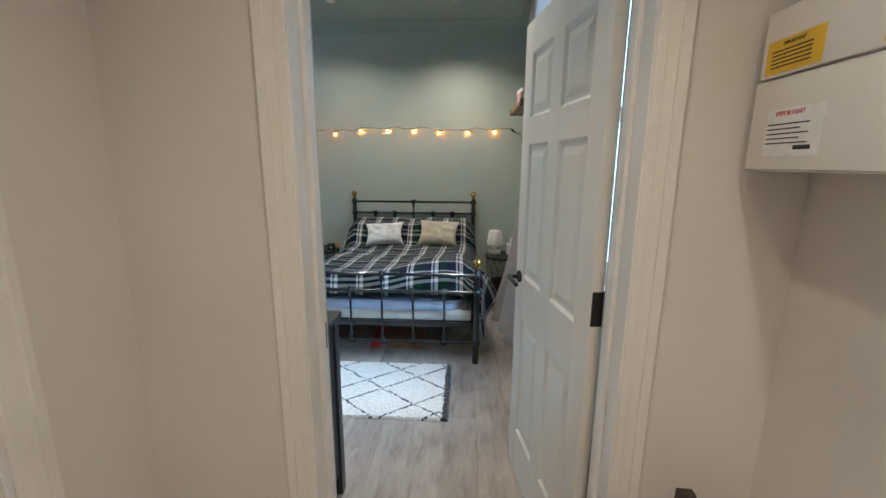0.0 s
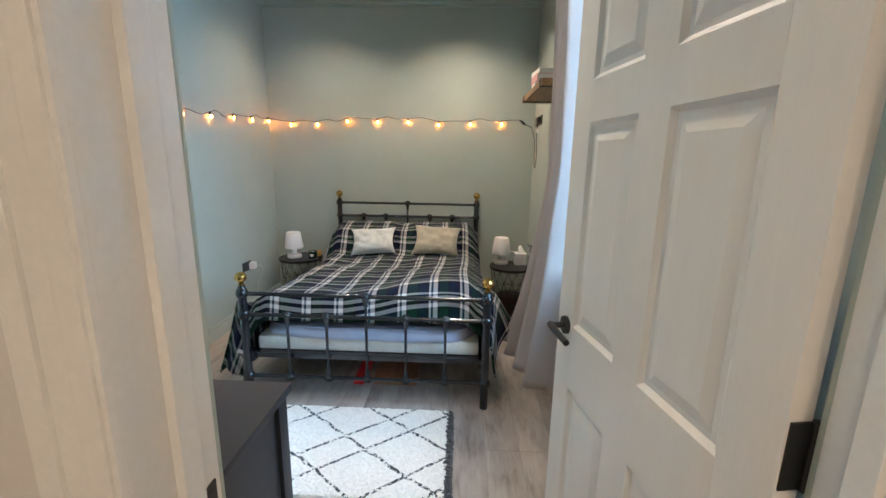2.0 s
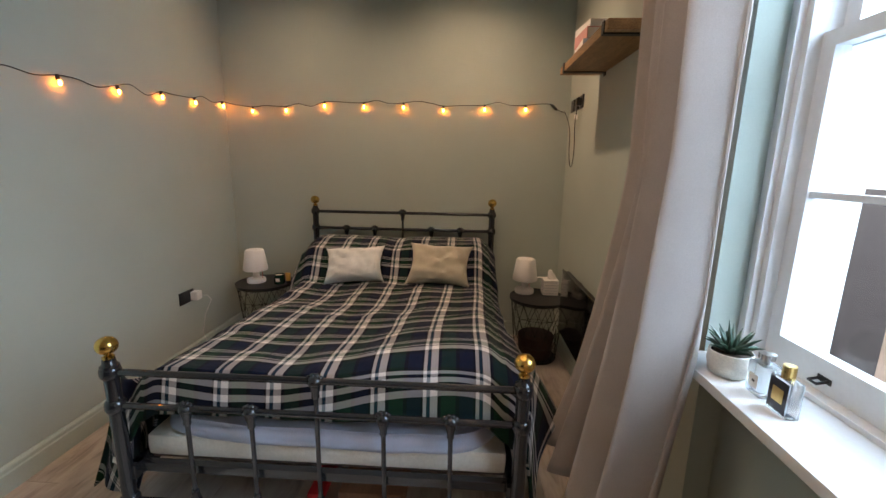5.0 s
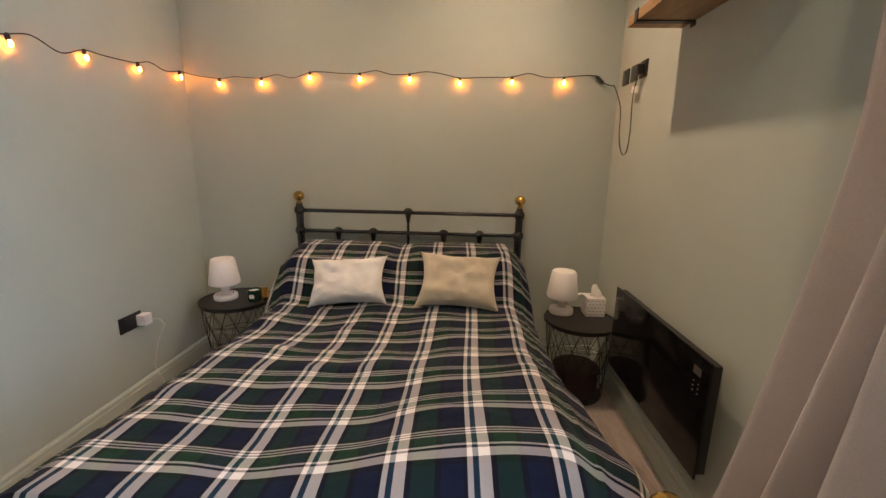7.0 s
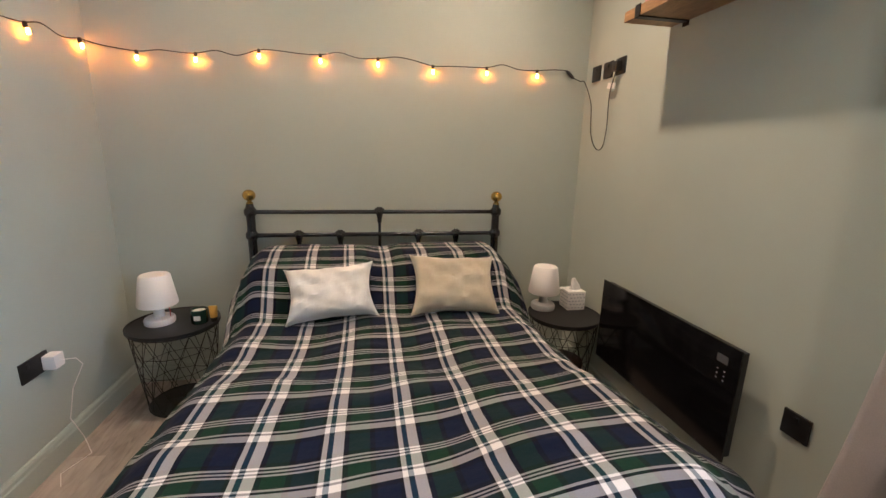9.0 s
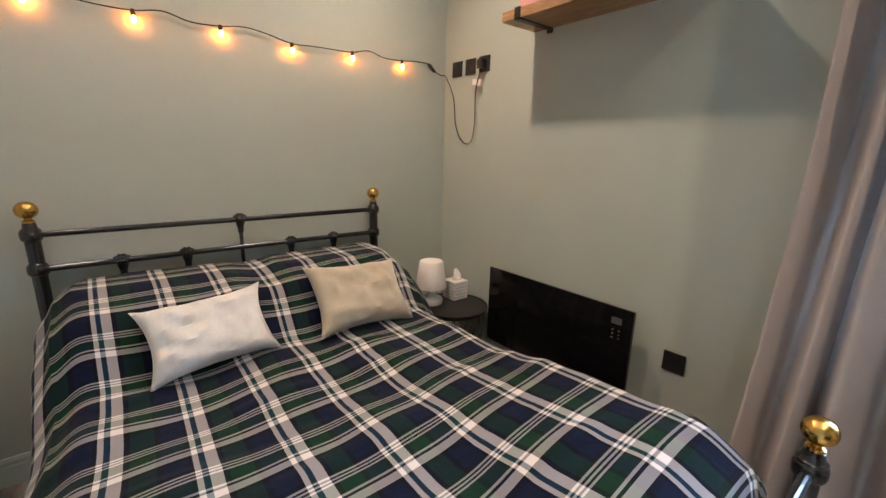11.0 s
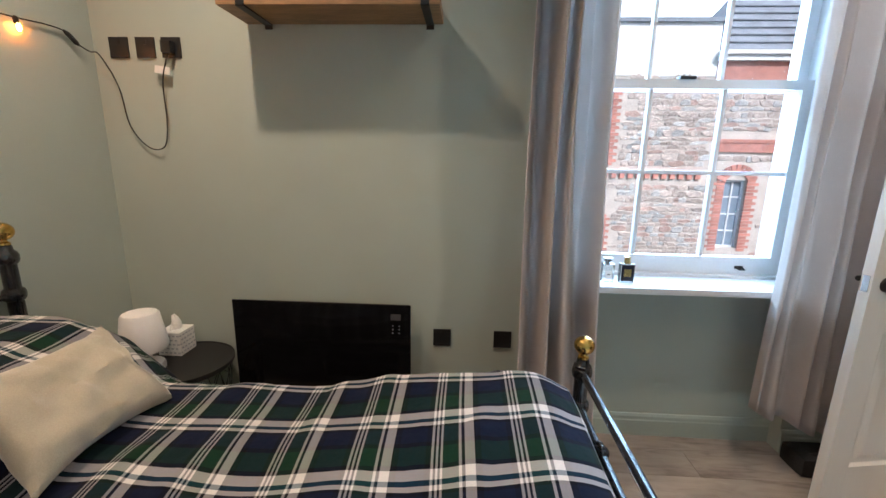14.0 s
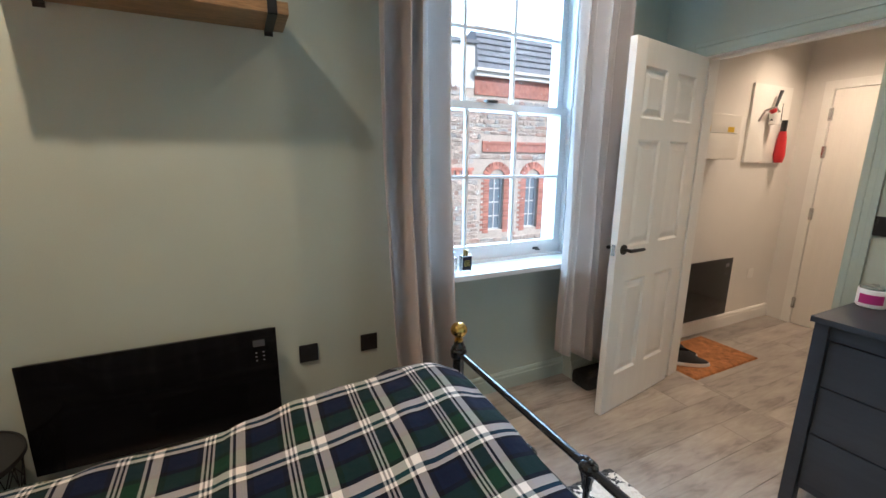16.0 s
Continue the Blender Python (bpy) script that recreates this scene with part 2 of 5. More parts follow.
SAGE = mat("sage_wall_paint", (0.42, 0.465, 0.412), 0.75, var=0.035, scale=2.2, grain=0.02, grain_scale=260, bump=0.12)
SAGE_GLOSS = mat("sage_satin_paint", (0.41, 0.47, 0.42), 0.42, var=0.03, scale=3, grain=0.02, bump=0.05)
CEIL = mat("ceiling_paint", (0.36, 0.44, 0.40), 0.85, var=0.03, scale=2, grain=0.02, bump=0.1)
MAGNOLIA = mat("warm_white_wall_paint", (0.72, 0.69, 0.65), 0.7, var=0.03, scale=2, grain=0.02, grain_scale=260, bump=0.12)
WHITE_GLOSS = mat("white_satin_paint", (0.80, 0.78, 0.74), 0.33, var=0.025, scale=5, grain=0.02, bump=0.06)
DOOR_WHITE = mat("white_door_paint", (0.81, 0.77, 0.71), 0.38, var=0.02, scale=4, grain=0.012, grain_scale=40, bump=0.05, stretch=(4, 4, 0.4))
WHITE_WINDOW = mat("white_window_paint", (0.68, 0.69, 0.70), 0.4, var=0.03, scale=6, grain=0.02, bump=0.05)
BLACK_IRON = mat("black_enamel_iron", (0.012, 0.013, 0.016), 0.22, var=0.1, scale=20, grain=0.1, bump=0.05, coat=0.3)
BRASS = mat("worn_brass", (0.62, 0.38, 0.10), 0.22, 1.0, var=0.25, scale=30, grain=0.15, bump=0.05)
BLACK_MATT = mat("black_matt_metal", (0.012, 0.012, 0.013), 0.45, var=0.1, grain=0.08, bump=0.05)
BLACK_PLASTIC = mat("black_satin_plate", (0.014, 0.014, 0.015), 0.35, var=0.1, grain=0.05, bump=0.02)
BLACK_GLASS = mat("black_heater_glass", (0.006, 0.006, 0.007), 0.10, var=0.05, grain=0.02, bump=0, spec=0.35)
NAVY_WOOD = mat("blue_black_painted_wood", (0.023, 0.026, 0.032), 0.42, var=0.12, scale=6, grain=0.12, grain_scale=60, bump=0.15, stretch=(1, 8, 8))
OAK = mat("oiled_shelf_oak", (0.34, 0.19, 0.085), 0.5, var=0.22, scale=5, grain=0.25, grain_scale=30, bump=0.3, stretch=(6, 0.7, 6))
UNDER_WOOD = mat("reddish_wood", (0.32, 0.16, 0.09), 0.5, var=0.2, scale=5, grain=0.15, bump=0.2, stretch=(6, 0.8, 6))
DARK_WOOD = mat("dark_stained_wood", (0.05, 0.032, 0.024), 0.45, var=0.2, grain=0.2, bump=0.2)
MAROON = mat("dark_maroon", (0.035, 0.014, 0.011), 0.6, var=0.2, scale=20, grain=0.25, grain_scale=120, bump=0.5)
RED = mat("red_card", (0.55, 0.02, 0.025), 0.5, var=0.1, grain=0.05, bump=0.05)
LINEN = mat("greige_curtain_linen", (0.56, 0.51, 0.49), 0.9, var=0.06, scale=8, grain=0.12, grain_scale=420, bump=0.4, bump_dist=0.001, sheen=0.2)
CUSHION_PALE = mat("pale_stone_velvet", (0.66, 0.65, 0.61), 0.85, var=0.12, scale=9, grain=0.06, grain_scale=300, bump=0.25, sheen=0.4)
CUSHION_BEIGE = mat("beige_velvet", (0.44, 0.39, 0.29), 0.85, var=0.10, scale=9, grain=0.06, grain_scale=300, bump=0.25, sheen=0.4)
SHEET = mat("blue_grey_sheet", (0.42, 0.46, 0.58), 0.85, var=0.07, scale=7, grain=0.05, grain_scale=300, bump=0.3)
MATTRESS = mat("cream_mattress_ticking", (0.72, 0.69, 0.63), 0.85, var=0.06, scale=10, grain=0.05, bump=0.3)
LAMP_WHITE = mat("white_lamp_plastic", (0.84, 0.80, 0.77), 0.45, var=0.02, grain=0.01, bump=0)
CERAMIC = mat("speckled_cream_pot", (0.66, 0.63, 0.57), 0.6, var=0.08, scale=30, grain=0.1, grain_scale=180, bump=0.3)
LEAF = mat("dark_succulent_leaf", (0.035, 0.075, 0.05), 0.4, var=0.25, scale=20, grain=0.15, bump=0.1, random_value=0.3)
SOIL = mat("potting_soil", (0.05, 0.03, 0.02), 0.95, var=0.3, scale=60, grain=0.3, bump=0.9, bump_dist=0.006)
CLEAR = mat("bottle_glass", (0.85, 0.9, 0.92), 0.05, trans=0.9, var=0.01, grain=0.01, bump=0)
LIQUID = mat("dark_scent", (0.02, 0.02, 0.03), 0.1, var=0.05, grain=0.02, bump=0)
GOLD = mat("gold_cap", (0.75, 0.52, 0.20), 0.25, 1.0, var=0.05, grain=0.03, bump=0)
SILVER = mat("silver_metal", (0.6, 0.6, 0.6), 0.25, 1.0, var=0.05, grain=0.03, bump=0)
PAPER = mat("white_paper", (0.80, 0.78, 0.75), 0.85, var=0.04, scale=20, grain=0.04, bump=0.2)
PINK_PAPER = mat("pink_book_cover", (0.62, 0.32, 0.30), 0.6, var=0.1, grain=0.05, bump=0.05)
GREEN_JAR = mat("dark_green_jar", (0.012, 0.045, 0.035), 0.2, var=0.05, grain=0.02, bump=0)
YELLOW = mat("yellow_card", (0.75, 0.48, 0.02), 0.5, var=0.04, grain=0.03, bump=0)
AMBER_CARD = mat("amber_tube", (0.62, 0.36, 0.08), 0.45, var=0.08, grain=0.03, bump=0)
INK = mat("black_ink", (0.02, 0.02, 0.02), 0.6, var=0.02, grain=0.02, bump=0)
RED_INK = mat("red_ink", (0.55, 0.03, 0.04), 0.6, var=0.02, grain=0.02, bump=0)
GREY_PRINT = mat("grey_print", (0.45, 0.45, 0.48), 0.7, var=0.02, grain=0.02, bump=0)
UNIT_WHITE = mat("white_steel_enclosure", (0.78, 0.74, 0.68), 0.22, var=0.015, scale=3, grain=0.01, bump=0.02)
COIR = mat("orange_coir", (0.38, 0.15, 0.05), 0.95, var=0.35, scale=28, grain=0.3, grain_scale=240, bump=1.0, bump_dist=0.006)
SHOE = mat("black_trainer_fabric", (0.02, 0.02, 0.022), 0.75, var=0.15, scale=30, grain=0.2, bump=0.4)
SOLE = mat("white_rubber", (0.75, 0.73, 0.70), 0.6, var=0.05, grain=0.03, bump=0.1)
RUBBER = mat("black_cable", (0.014, 0.013, 0.012), 0.5, var=0.05, grain=0.03, bump=0)
MAGENTA = mat("magenta_label", (0.42, 0.02, 0.16), 0.5, var=0.03, grain=0.02, bump=0)
WAX = mat("cream_wax", (0.78, 0.70, 0.60), 0.5, var=0.03, grain=0.02, bump=0.05)
SCREEN = mat("grey_display", (0.10, 0.10, 0.105), 0.3, var=0.1, grain=0.02, bump=0)
STONE = mat("rubble_stone", (0.56, 0.47, 0.41), 0.9, var=0.25, scale=4, grain=0.2, grain_scale=30, bump=0.8, bump_dist=0.02, random_value=0.3)
STONE_GREY = mat("grey_rubble_stone", (0.50, 0.49, 0.47), 0.9, var=0.2, scale=4, grain=0.2, grain_scale=30, bump=0.8, bump_dist=0.02, random_value=0.3)
STONE_RED = mat("red_sandstone", (0.54, 0.38, 0.32), 0.9, var=0.2, scale=4, grain=0.2, grain_scale=30, bump=0.8, bump_dist=0.02, random_value=0.3)
MORTAR = mat("lime_mortar", (0.56, 0.49, 0.43), 0.95, var=0.12, scale=3, grain=0.15, grain_scale=60, bump=0.5, bump_dist=0.01)
BRICK = mat("red_brick", (0.50, 0.22, 0.17), 0.85, var=0.2, scale=8, grain=0.15, grain_scale=60, bump=0.4, random_value=0.25)
RENDER_WHITE = mat("white_render", (0.78, 0.77, 0.74), 0.85, var=0.05, scale=1, grain=0.05, bump=0.3)
SLATE = mat("blue_grey_slate", (0.16, 0.18, 0.21), 0.6, var=0.2, scale=4, grain=0.12, bump=0.3, random_value=0.2)
DARK_FRAME = mat("dark_window_frame", (0.03, 0.032, 0.036), 0.5, var=0.1, grain=0.05, bump=0.05)
# Sky reflection put into the base colour as a lighter blue-grey.
FAR_GLASS = mat("sky_tinted_pane", (0.22, 0.28, 0.34), 0.06, var=0.1, grain=0.02, bump=0, spec=0.8)
ASPHALT = mat("asphalt", (0.05, 0.05, 0.052), 0.9, var=0.2, scale=1, grain=0.3, grain_scale=80, bump=0.6)
lin = LINEN.node_tree
glow_through, blend = lin.nodes.new("ShaderNodeBsdfTranslucent"), lin.nodes.new("ShaderNodeMixShader")
glow_through.inputs["Color"].default_value = (0.62, 0.57, 0.54, 1)
blend.inputs[0].default_value = 0.4
lin.links.new(lin.nodes["Principled BSDF"].outputs[0], blend.inputs[1])
lin.links.new(glow_through.outputs[0], blend.inputs[2])
lin.links.new(blend.outputs[0], lin.nodes["Material Output"].inputs["Surface"])
BULB = emitter("warm_bulb", (1.0, 0.27, 0.03), 82.0)
SPOT_GLOW = emitter("downlight_lens", (1.0, 0.82, 0.58), 14.0)
PLAID_M, RUG_M, PLANK_M, GLASS_M = plaid(), rug_pile(), plank_vinyl(), glass()


# ---------------------------------------------------------------- mesh tools
def box(bm, x0, x1, y0, y1, z0, z1, bevel=0.0):
    vs = [bm.verts.new(p) for p in ((x0, y0, z0), (x1, y0, z0), (x1, y1, z0), (x0, y1, z0), (x0, y0, z1), (x1, y0, z1), (x1, y1, z1), (x0, y1, z1))]
    fs = [bm.faces.new([vs[k] for k in q]) for q in ((0, 3, 2, 1), (4, 5, 6, 7), (0, 1, 5, 4), (1, 2, 6, 5), (2, 3, 7, 6), (3, 0, 4, 7))]
    if bevel:
        edges = list({e for f in fs for e in f.edges})
        bmesh.ops.bevel(bm, geom=edges, offset=bevel, segments=2, profile=0.7, affect="EDGES")
    return bm


def boxes(*rows, bevel=0.0):
    bm = bmesh.new()
    for r in rows:
        box(bm, *r, bevel=bevel)
    return bm


def tube(points, radius, bm=None, sides=10, cap=True):
    """A round bar along points; radius a number or one for each point."""
    bm = bm or bmesh.new()
    pts = [Vector(p) for p in points]
    rad = [radius] * len(pts) if isinstance(radius, (int, float)) else list(radius)
    rings, up = [], None
    for k, p in enumerate(pts):
        d = (pts[min(k + 1, len(pts) - 1)] - pts[max(k - 1, 0)]).normalized()
        if up is None:
            up = d.orthogonal().normalized()
        up = (up - d * up.dot(d)).normalized()
        side = d.cross(up)
        rings.append([bm.verts.new(p + (up * math.cos(a) + side * math.sin(a)) * rad[k]) for a in (2 * math.pi * j / sides for j in range(sides))])
    for a, b in zip(rings, rings[1:]):
        for j in range(sides):
            bm.faces.new((a[j], a[(j + 1) % sides], b[(j + 1) % sides], b[j]))
    if cap:
        bm.faces.new(rings[0][::-1])
        bm.faces.new(rings[-1])
    return bm


def lathe(profile, at=(0, 0, 0), bm=None, sides=28):
    """Turns (radius, height) pairs round the upright axis at a place."""
    bm = bm or bmesh.new()
    rings = [[bm.verts.new((at[0] + max(r, 1e-4) * math.cos(a), at[1] + max(r, 1e-4) * math.sin(a), at[2] + z)) for a in (2 * math.pi * j / sides for j in range(sides))] for r, z in profile]
    for a, b in zip(rings, rings[1:]):
        for j in range(sides):
            bm.faces.new((a[j], a[(j + 1) % sides], b[(j + 1) % sides], b[j]))
    bm.faces.new(rings[0][::-1])
    bm.faces.new(rings[-1])
    return bm


def ball(at, r, bm=None, squash=1.0):
    return lathe([(r * math.sin(math.pi * k / 10), -r * squash * math.cos(math.pi * k / 10)) for k in range(11)], at, bm, 20)


def sheet(nu, nv, place, bm=None, uvs=None):
    """A grid of nu x nv quads; place(u, v) gives each corner."""
    bm = bm or bmesh.new()
    grid = [[bm.verts.new(place(i / nu, j / nv)) for i in range(nu + 1)] for j in range(nv + 1)]
    layer = bm.loops.layers.uv.new("cloth") if uvs else None
    for j in range(nv):
        for i in range(nu):
            f = bm.faces.new((grid[j][i], grid[j][i + 1], grid[j + 1][i + 1], grid[j + 1][i]))
            if uvs:
                for loop, (a, b) in zip(f.loops, ((i, j), (i + 1, j), (i + 1, j + 1), (i, j + 1))):
                    loop[layer].uv = uvs(a / nu, b / nv)
    return bm


def turned(bm, m):
    bmesh.ops.transform(bm, matrix=m, verts=bm.verts)
    return bm


def obj(name, bm, material, smooth=None):
    bmesh.ops.recalc_face_normals(bm, faces=bm.faces)
    me = bpy.data.meshes.new(name)
    bm.to_mesh(me)
    bm.free()
    me.materials.append(material)
    ob = new(name, me)
    if smooth is None:
        smooth = len(me.polygons) > 40
    if smooth:
        me.polygons.foreach_set("use_smooth", [True] * len(me.polygons))
        me.set_sharp_from_angle(angle=radians(38))
    return ob


def part(name, bm, material, parent, label="", smooth=None):
    ob = obj(name, bm, material, smooth)
    ob.parent = parent
    if label:
        tagged(ob, label)
    return ob


def thing(name, label, category, at=(0, 0, 0), group=""):
    ob = new(name)
    ob.empty_display_size = 0.1
    ob.matrix_world = Matrix.Translation(at)
    return tagged(ob, label, category, group)


def structure(name, bm, material, label="", category="", smooth=False):
    return tagged(obj(name, bm, material, smooth), label, category, kind="structure")


def thicken(ob, t, offset=0.0):
    mod = ob.modifiers.new("thickness", "SOLIDIFY")
    mod.thickness, mod.offset = t, offset
    return ob


def bars(name, rows, material, parent):
    """Lines of writing too small to read: plain flat bars."""
    return part(name, boxes(*rows), material, parent)


def words(name, text, size, m, material, parent):
    curve = bpy.data.curves.new(name, "FONT")
    curve.body, curve.size, curve.extrude = text, size, 0.0003
    curve.align_x = "CENTER"
    tmp = bpy.data.objects.new(name, curve)
    scene.collection.objects.link(tmp)
    me = bpy.data.meshes.new_from_object(tmp.evaluated_get(bpy.context.evaluated_depsgraph_get()))
    bpy.data.objects.remove(tmp)
    me.materials.append(material)
    me.transform(m)
    ob = new(name, me)
    ob.parent = parent
    return tagged(ob, "printed lettering")


# ---------------------------------------------------------------- rooms
XL, XR, YD, YH, YB, ZC = 0.25, 2.985, 6.46, 6.32, 10.335, 3.04
DX0, DX1, DTOP = 1.92, 2.722, 2.062
HX0, HX1, HY0, HZ = 1.45, 3.10, 4.46, 2.55
WY0, WY1, WZ0, WZ1, XG = 7.06, 8.24, 0.84, 2.66, 3.15

structure("wall_north", boxes((XL - 0.15, XR + 0.35, YB, YB + 0.15, -0.1, ZC + 0.15)), SAGE, "sage green painted bedroom wall behind the bed", "wall")
structure("wall_west", boxes((XL - 0.15, XL, YD - 0.14, YB, -0.1, ZC + 0.15)), SAGE, "sage green painted side wall of bedroom", "wall")
structure("wall_east", boxes((XR, XR + 0.33, WY1, YB, -0.1, ZC + 0.15), (XR, XR + 0.33, YD - 0.002, WY0, -0.1, ZC + 0.15), (XR, XR + 0.33, WY0, WY1, WZ1, ZC + 0.15), (XR + 0.085, XR + 0.33, WY0, WY1, -0.1, WZ0)), SAGE, "sage green painted window wall with recess", "wall")
structure("wall_south", boxes((XL, DX0 - 0.02, YH + 0.07, YD, -0.1, ZC + 0.15), (DX1 + 0.02, XR + 0.33, YH + 0.07, YD, -0.1, ZC + 0.15), (DX0 - 0.02, DX1 + 0.02, YH + 0.07, YD, DTOP + 0.02, ZC + 0.15)), SAGE, "sage green painted wall round the bedroom doorway", "wall")
structure("wall_hall_north", boxes((HX0 - 0.1, DX0 - 0.02, YH, YH + 0.07, -0.1, ZC), (DX1 + 0.02, XR + 0.33, YH, YH + 0.07, -0.1, ZC), (DX0 - 0.02, DX1 + 0.02, YH, YH + 0.07, DTOP + 0.02, ZC)), MAGNOLIA, "warm white hallway wall round the bedroom doorway", "wall")
structure("wall_hall_east", boxes((HX1, HX1 + 0.2, HY0 - 0.1, YH, -0.1, HZ)), MAGNOLIA, "warm white hallway side wall", "wall")
structure("wall_hall_south", boxes((HX0 - 0.1, HX1, HY0 - 0.1, HY0, -0.1, HZ)), MAGNOLIA, "warm white hallway end wall", "wall")
structure("wall_hall_west", boxes((HX0 - 0.1, HX0, HY0, 5.18, -0.1, HZ), (HX0 - 0.1, HX0, 5.98, YH, -0.1, HZ), (HX0 - 0.1, HX0, 5.18, 5.98, 2.06, HZ)), MAGNOLIA, "warm white hallway wall beside a second door", "wall")
structure("ceiling", boxes((XL, XR, YD, YB, ZC, ZC + 0.12)), CEIL, "pale green painted bedroom ceiling", "ceiling")
structure("ceiling_hall", boxes((HX0, HX1, HY0, YH, HZ, HZ + 0.1)), MAGNOLIA, "warm white hallway ceiling", "ceiling")


def moulding(name, path, profile, material, label, category):
    """Sweeps (out, up) pairs along a horizontal line of two ends; out is to the left of the line."""
    bm = bmesh.new()
    for a, b in path:
        a, b = Vector(a), Vector(b)
        d = (b - a).normalized()
        n = Vector((-d.y, d.x, 0))
        ends = [[bm.verts.new(p + n * o + Vector((0, 0, u))) for o, u in profile] for p in (a, b)]
        k = len(profile)
        for j in range(k):
            bm.faces.new((ends[0][j], ends[0][(j + 1) % k], ends[1][(j + 1) % k], ends[1][j]))
        bm.faces.new(ends[0][::-1])
        bm.faces.new(ends[1])
    return structure(name, bm, material, label, category)


SKIRT = [(-0.002, 0), (0.018, 0), (0.018, 0.085), (0.014, 0.092), (0.014, 0.108), (0.007, 0.12), (-0.002, 0.122)]
moulding("baseboard_north", [((XR, YB, 0), (XL, YB, 0))], SKIRT, SAGE_GLOSS, "sage green moulded baseboard", "baseboard")
moulding("baseboard_west", [((XL, YB - 0.018, 0), (XL, YD + 0.02, 0))], SKIRT, SAGE_GLOSS, "sage green moulded baseboard", "baseboard")
moulding("baseboard_east", [((XR, WY1, 0), (XR, YB - 0.018, 0)), ((XR + 0.085, WY0, 0), (XR + 0.085, WY1, 0)), ((XR, YD + 0.02, 0), (XR, WY0, 0))], SKIRT, SAGE_GLOSS, "sage green moulded baseboard", "baseboard")
moulding("baseboard_south", [((XL, YD, 0), (DX0 - 0.09, YD, 0)), ((DX1 + 0.09, YD, 0), (XR, YD, 0))], SKIRT, SAGE_GLOSS, "sage green moulded baseboard", "baseboard")
moulding("baseboard_hall", [((HX1, HY0, 0), (HX1, YH, 0)), ((HX1 - 0.018, YH, 0), (DX1 + 0.09, YH, 0))], SKIRT, WHITE_GLOSS, "white moulded baseboard in hallway", "baseboard")
CORN = [(-0.002, 0.002), (0.095, 0.002), (0.09, -0.02), (0.06, -0.035), (0.045, -0.07), (0.02, -0.085), (0.015, -0.105), (-0.002, -0.105)]
moulding("trim_cornice", [((XR, YB, ZC), (XL, YB, ZC)), ((XL, YB, ZC), (XL, YD, ZC)), ((XL, YD, ZC), (XR, YD, ZC)), ((XR, YD, ZC), (XR, YB, ZC))], CORN, CEIL, "painted plaster cornice round the ceiling", "cornice")

# doorway: lining, stops and architraves
lining = boxes((DX0 - 0.02, DX0, YH - 0.001, YD + 0.001, 0, DTOP + 0.02), (DX1, DX1 + 0.02, YH - 0.001, YD + 0.001, 0, DTOP + 0.02), (DX0, DX1, YH - 0.001, YD + 0.001, DTOP, DTOP + 0.02),
               (DX0, DX0 + 0.012, YH + 0.06, YH + 0.095, 0, DTOP), (DX1 - 0.012, DX1, YH + 0.06, YH + 0.095, 0, DTOP), (DX0 + 0.012, DX1 - 0.012, YH + 0.06, YH + 0.095, DTOP - 0.012, DTOP), bevel=0.002)
frame_1 = structure("door_frame_1", lining, WHITE_GLOSS, "white painted door lining with stops", "door frame")


def architrave(y, way, material, name, x0, x1, top):
    bm = bmesh.new()
    for w0, w1, d in ((0.0, 0.08, 0.010), (0.006, 0.03, 0.014), (0.055, 0.08, 0.016)):
        ya, yb = sorted((y, y + way * d))
        box(bm, x0 - w1, x0 - w0, ya, yb, 0, top + w1, 0.003)
        box(bm, x1 + w0, x1 + w1, ya, yb, 0, top + w1, 0.003)
        box(bm, x0 - w0, x1 + w0, ya, yb, top + w0, top + w1, 0.003)
    return structure(name, bm, material, "moulded architrave round the bedroom doorway", "architrave")


architrave(YD, 1, SAGE_GLOSS, "trim_door_room", DX0, DX1, DTOP)
architrave(YH, -1, WHITE_GLOSS, "trim_door_hall", DX0, DX1, DTOP)
strike = part("strike_plate", boxes((DX0 + 0.0005, DX0 + 0.003, YD - 0.042, YD - 0.012, 0.955, 1.035), bevel=0.001), BLACK_MATT, frame_1, "black strike plate")


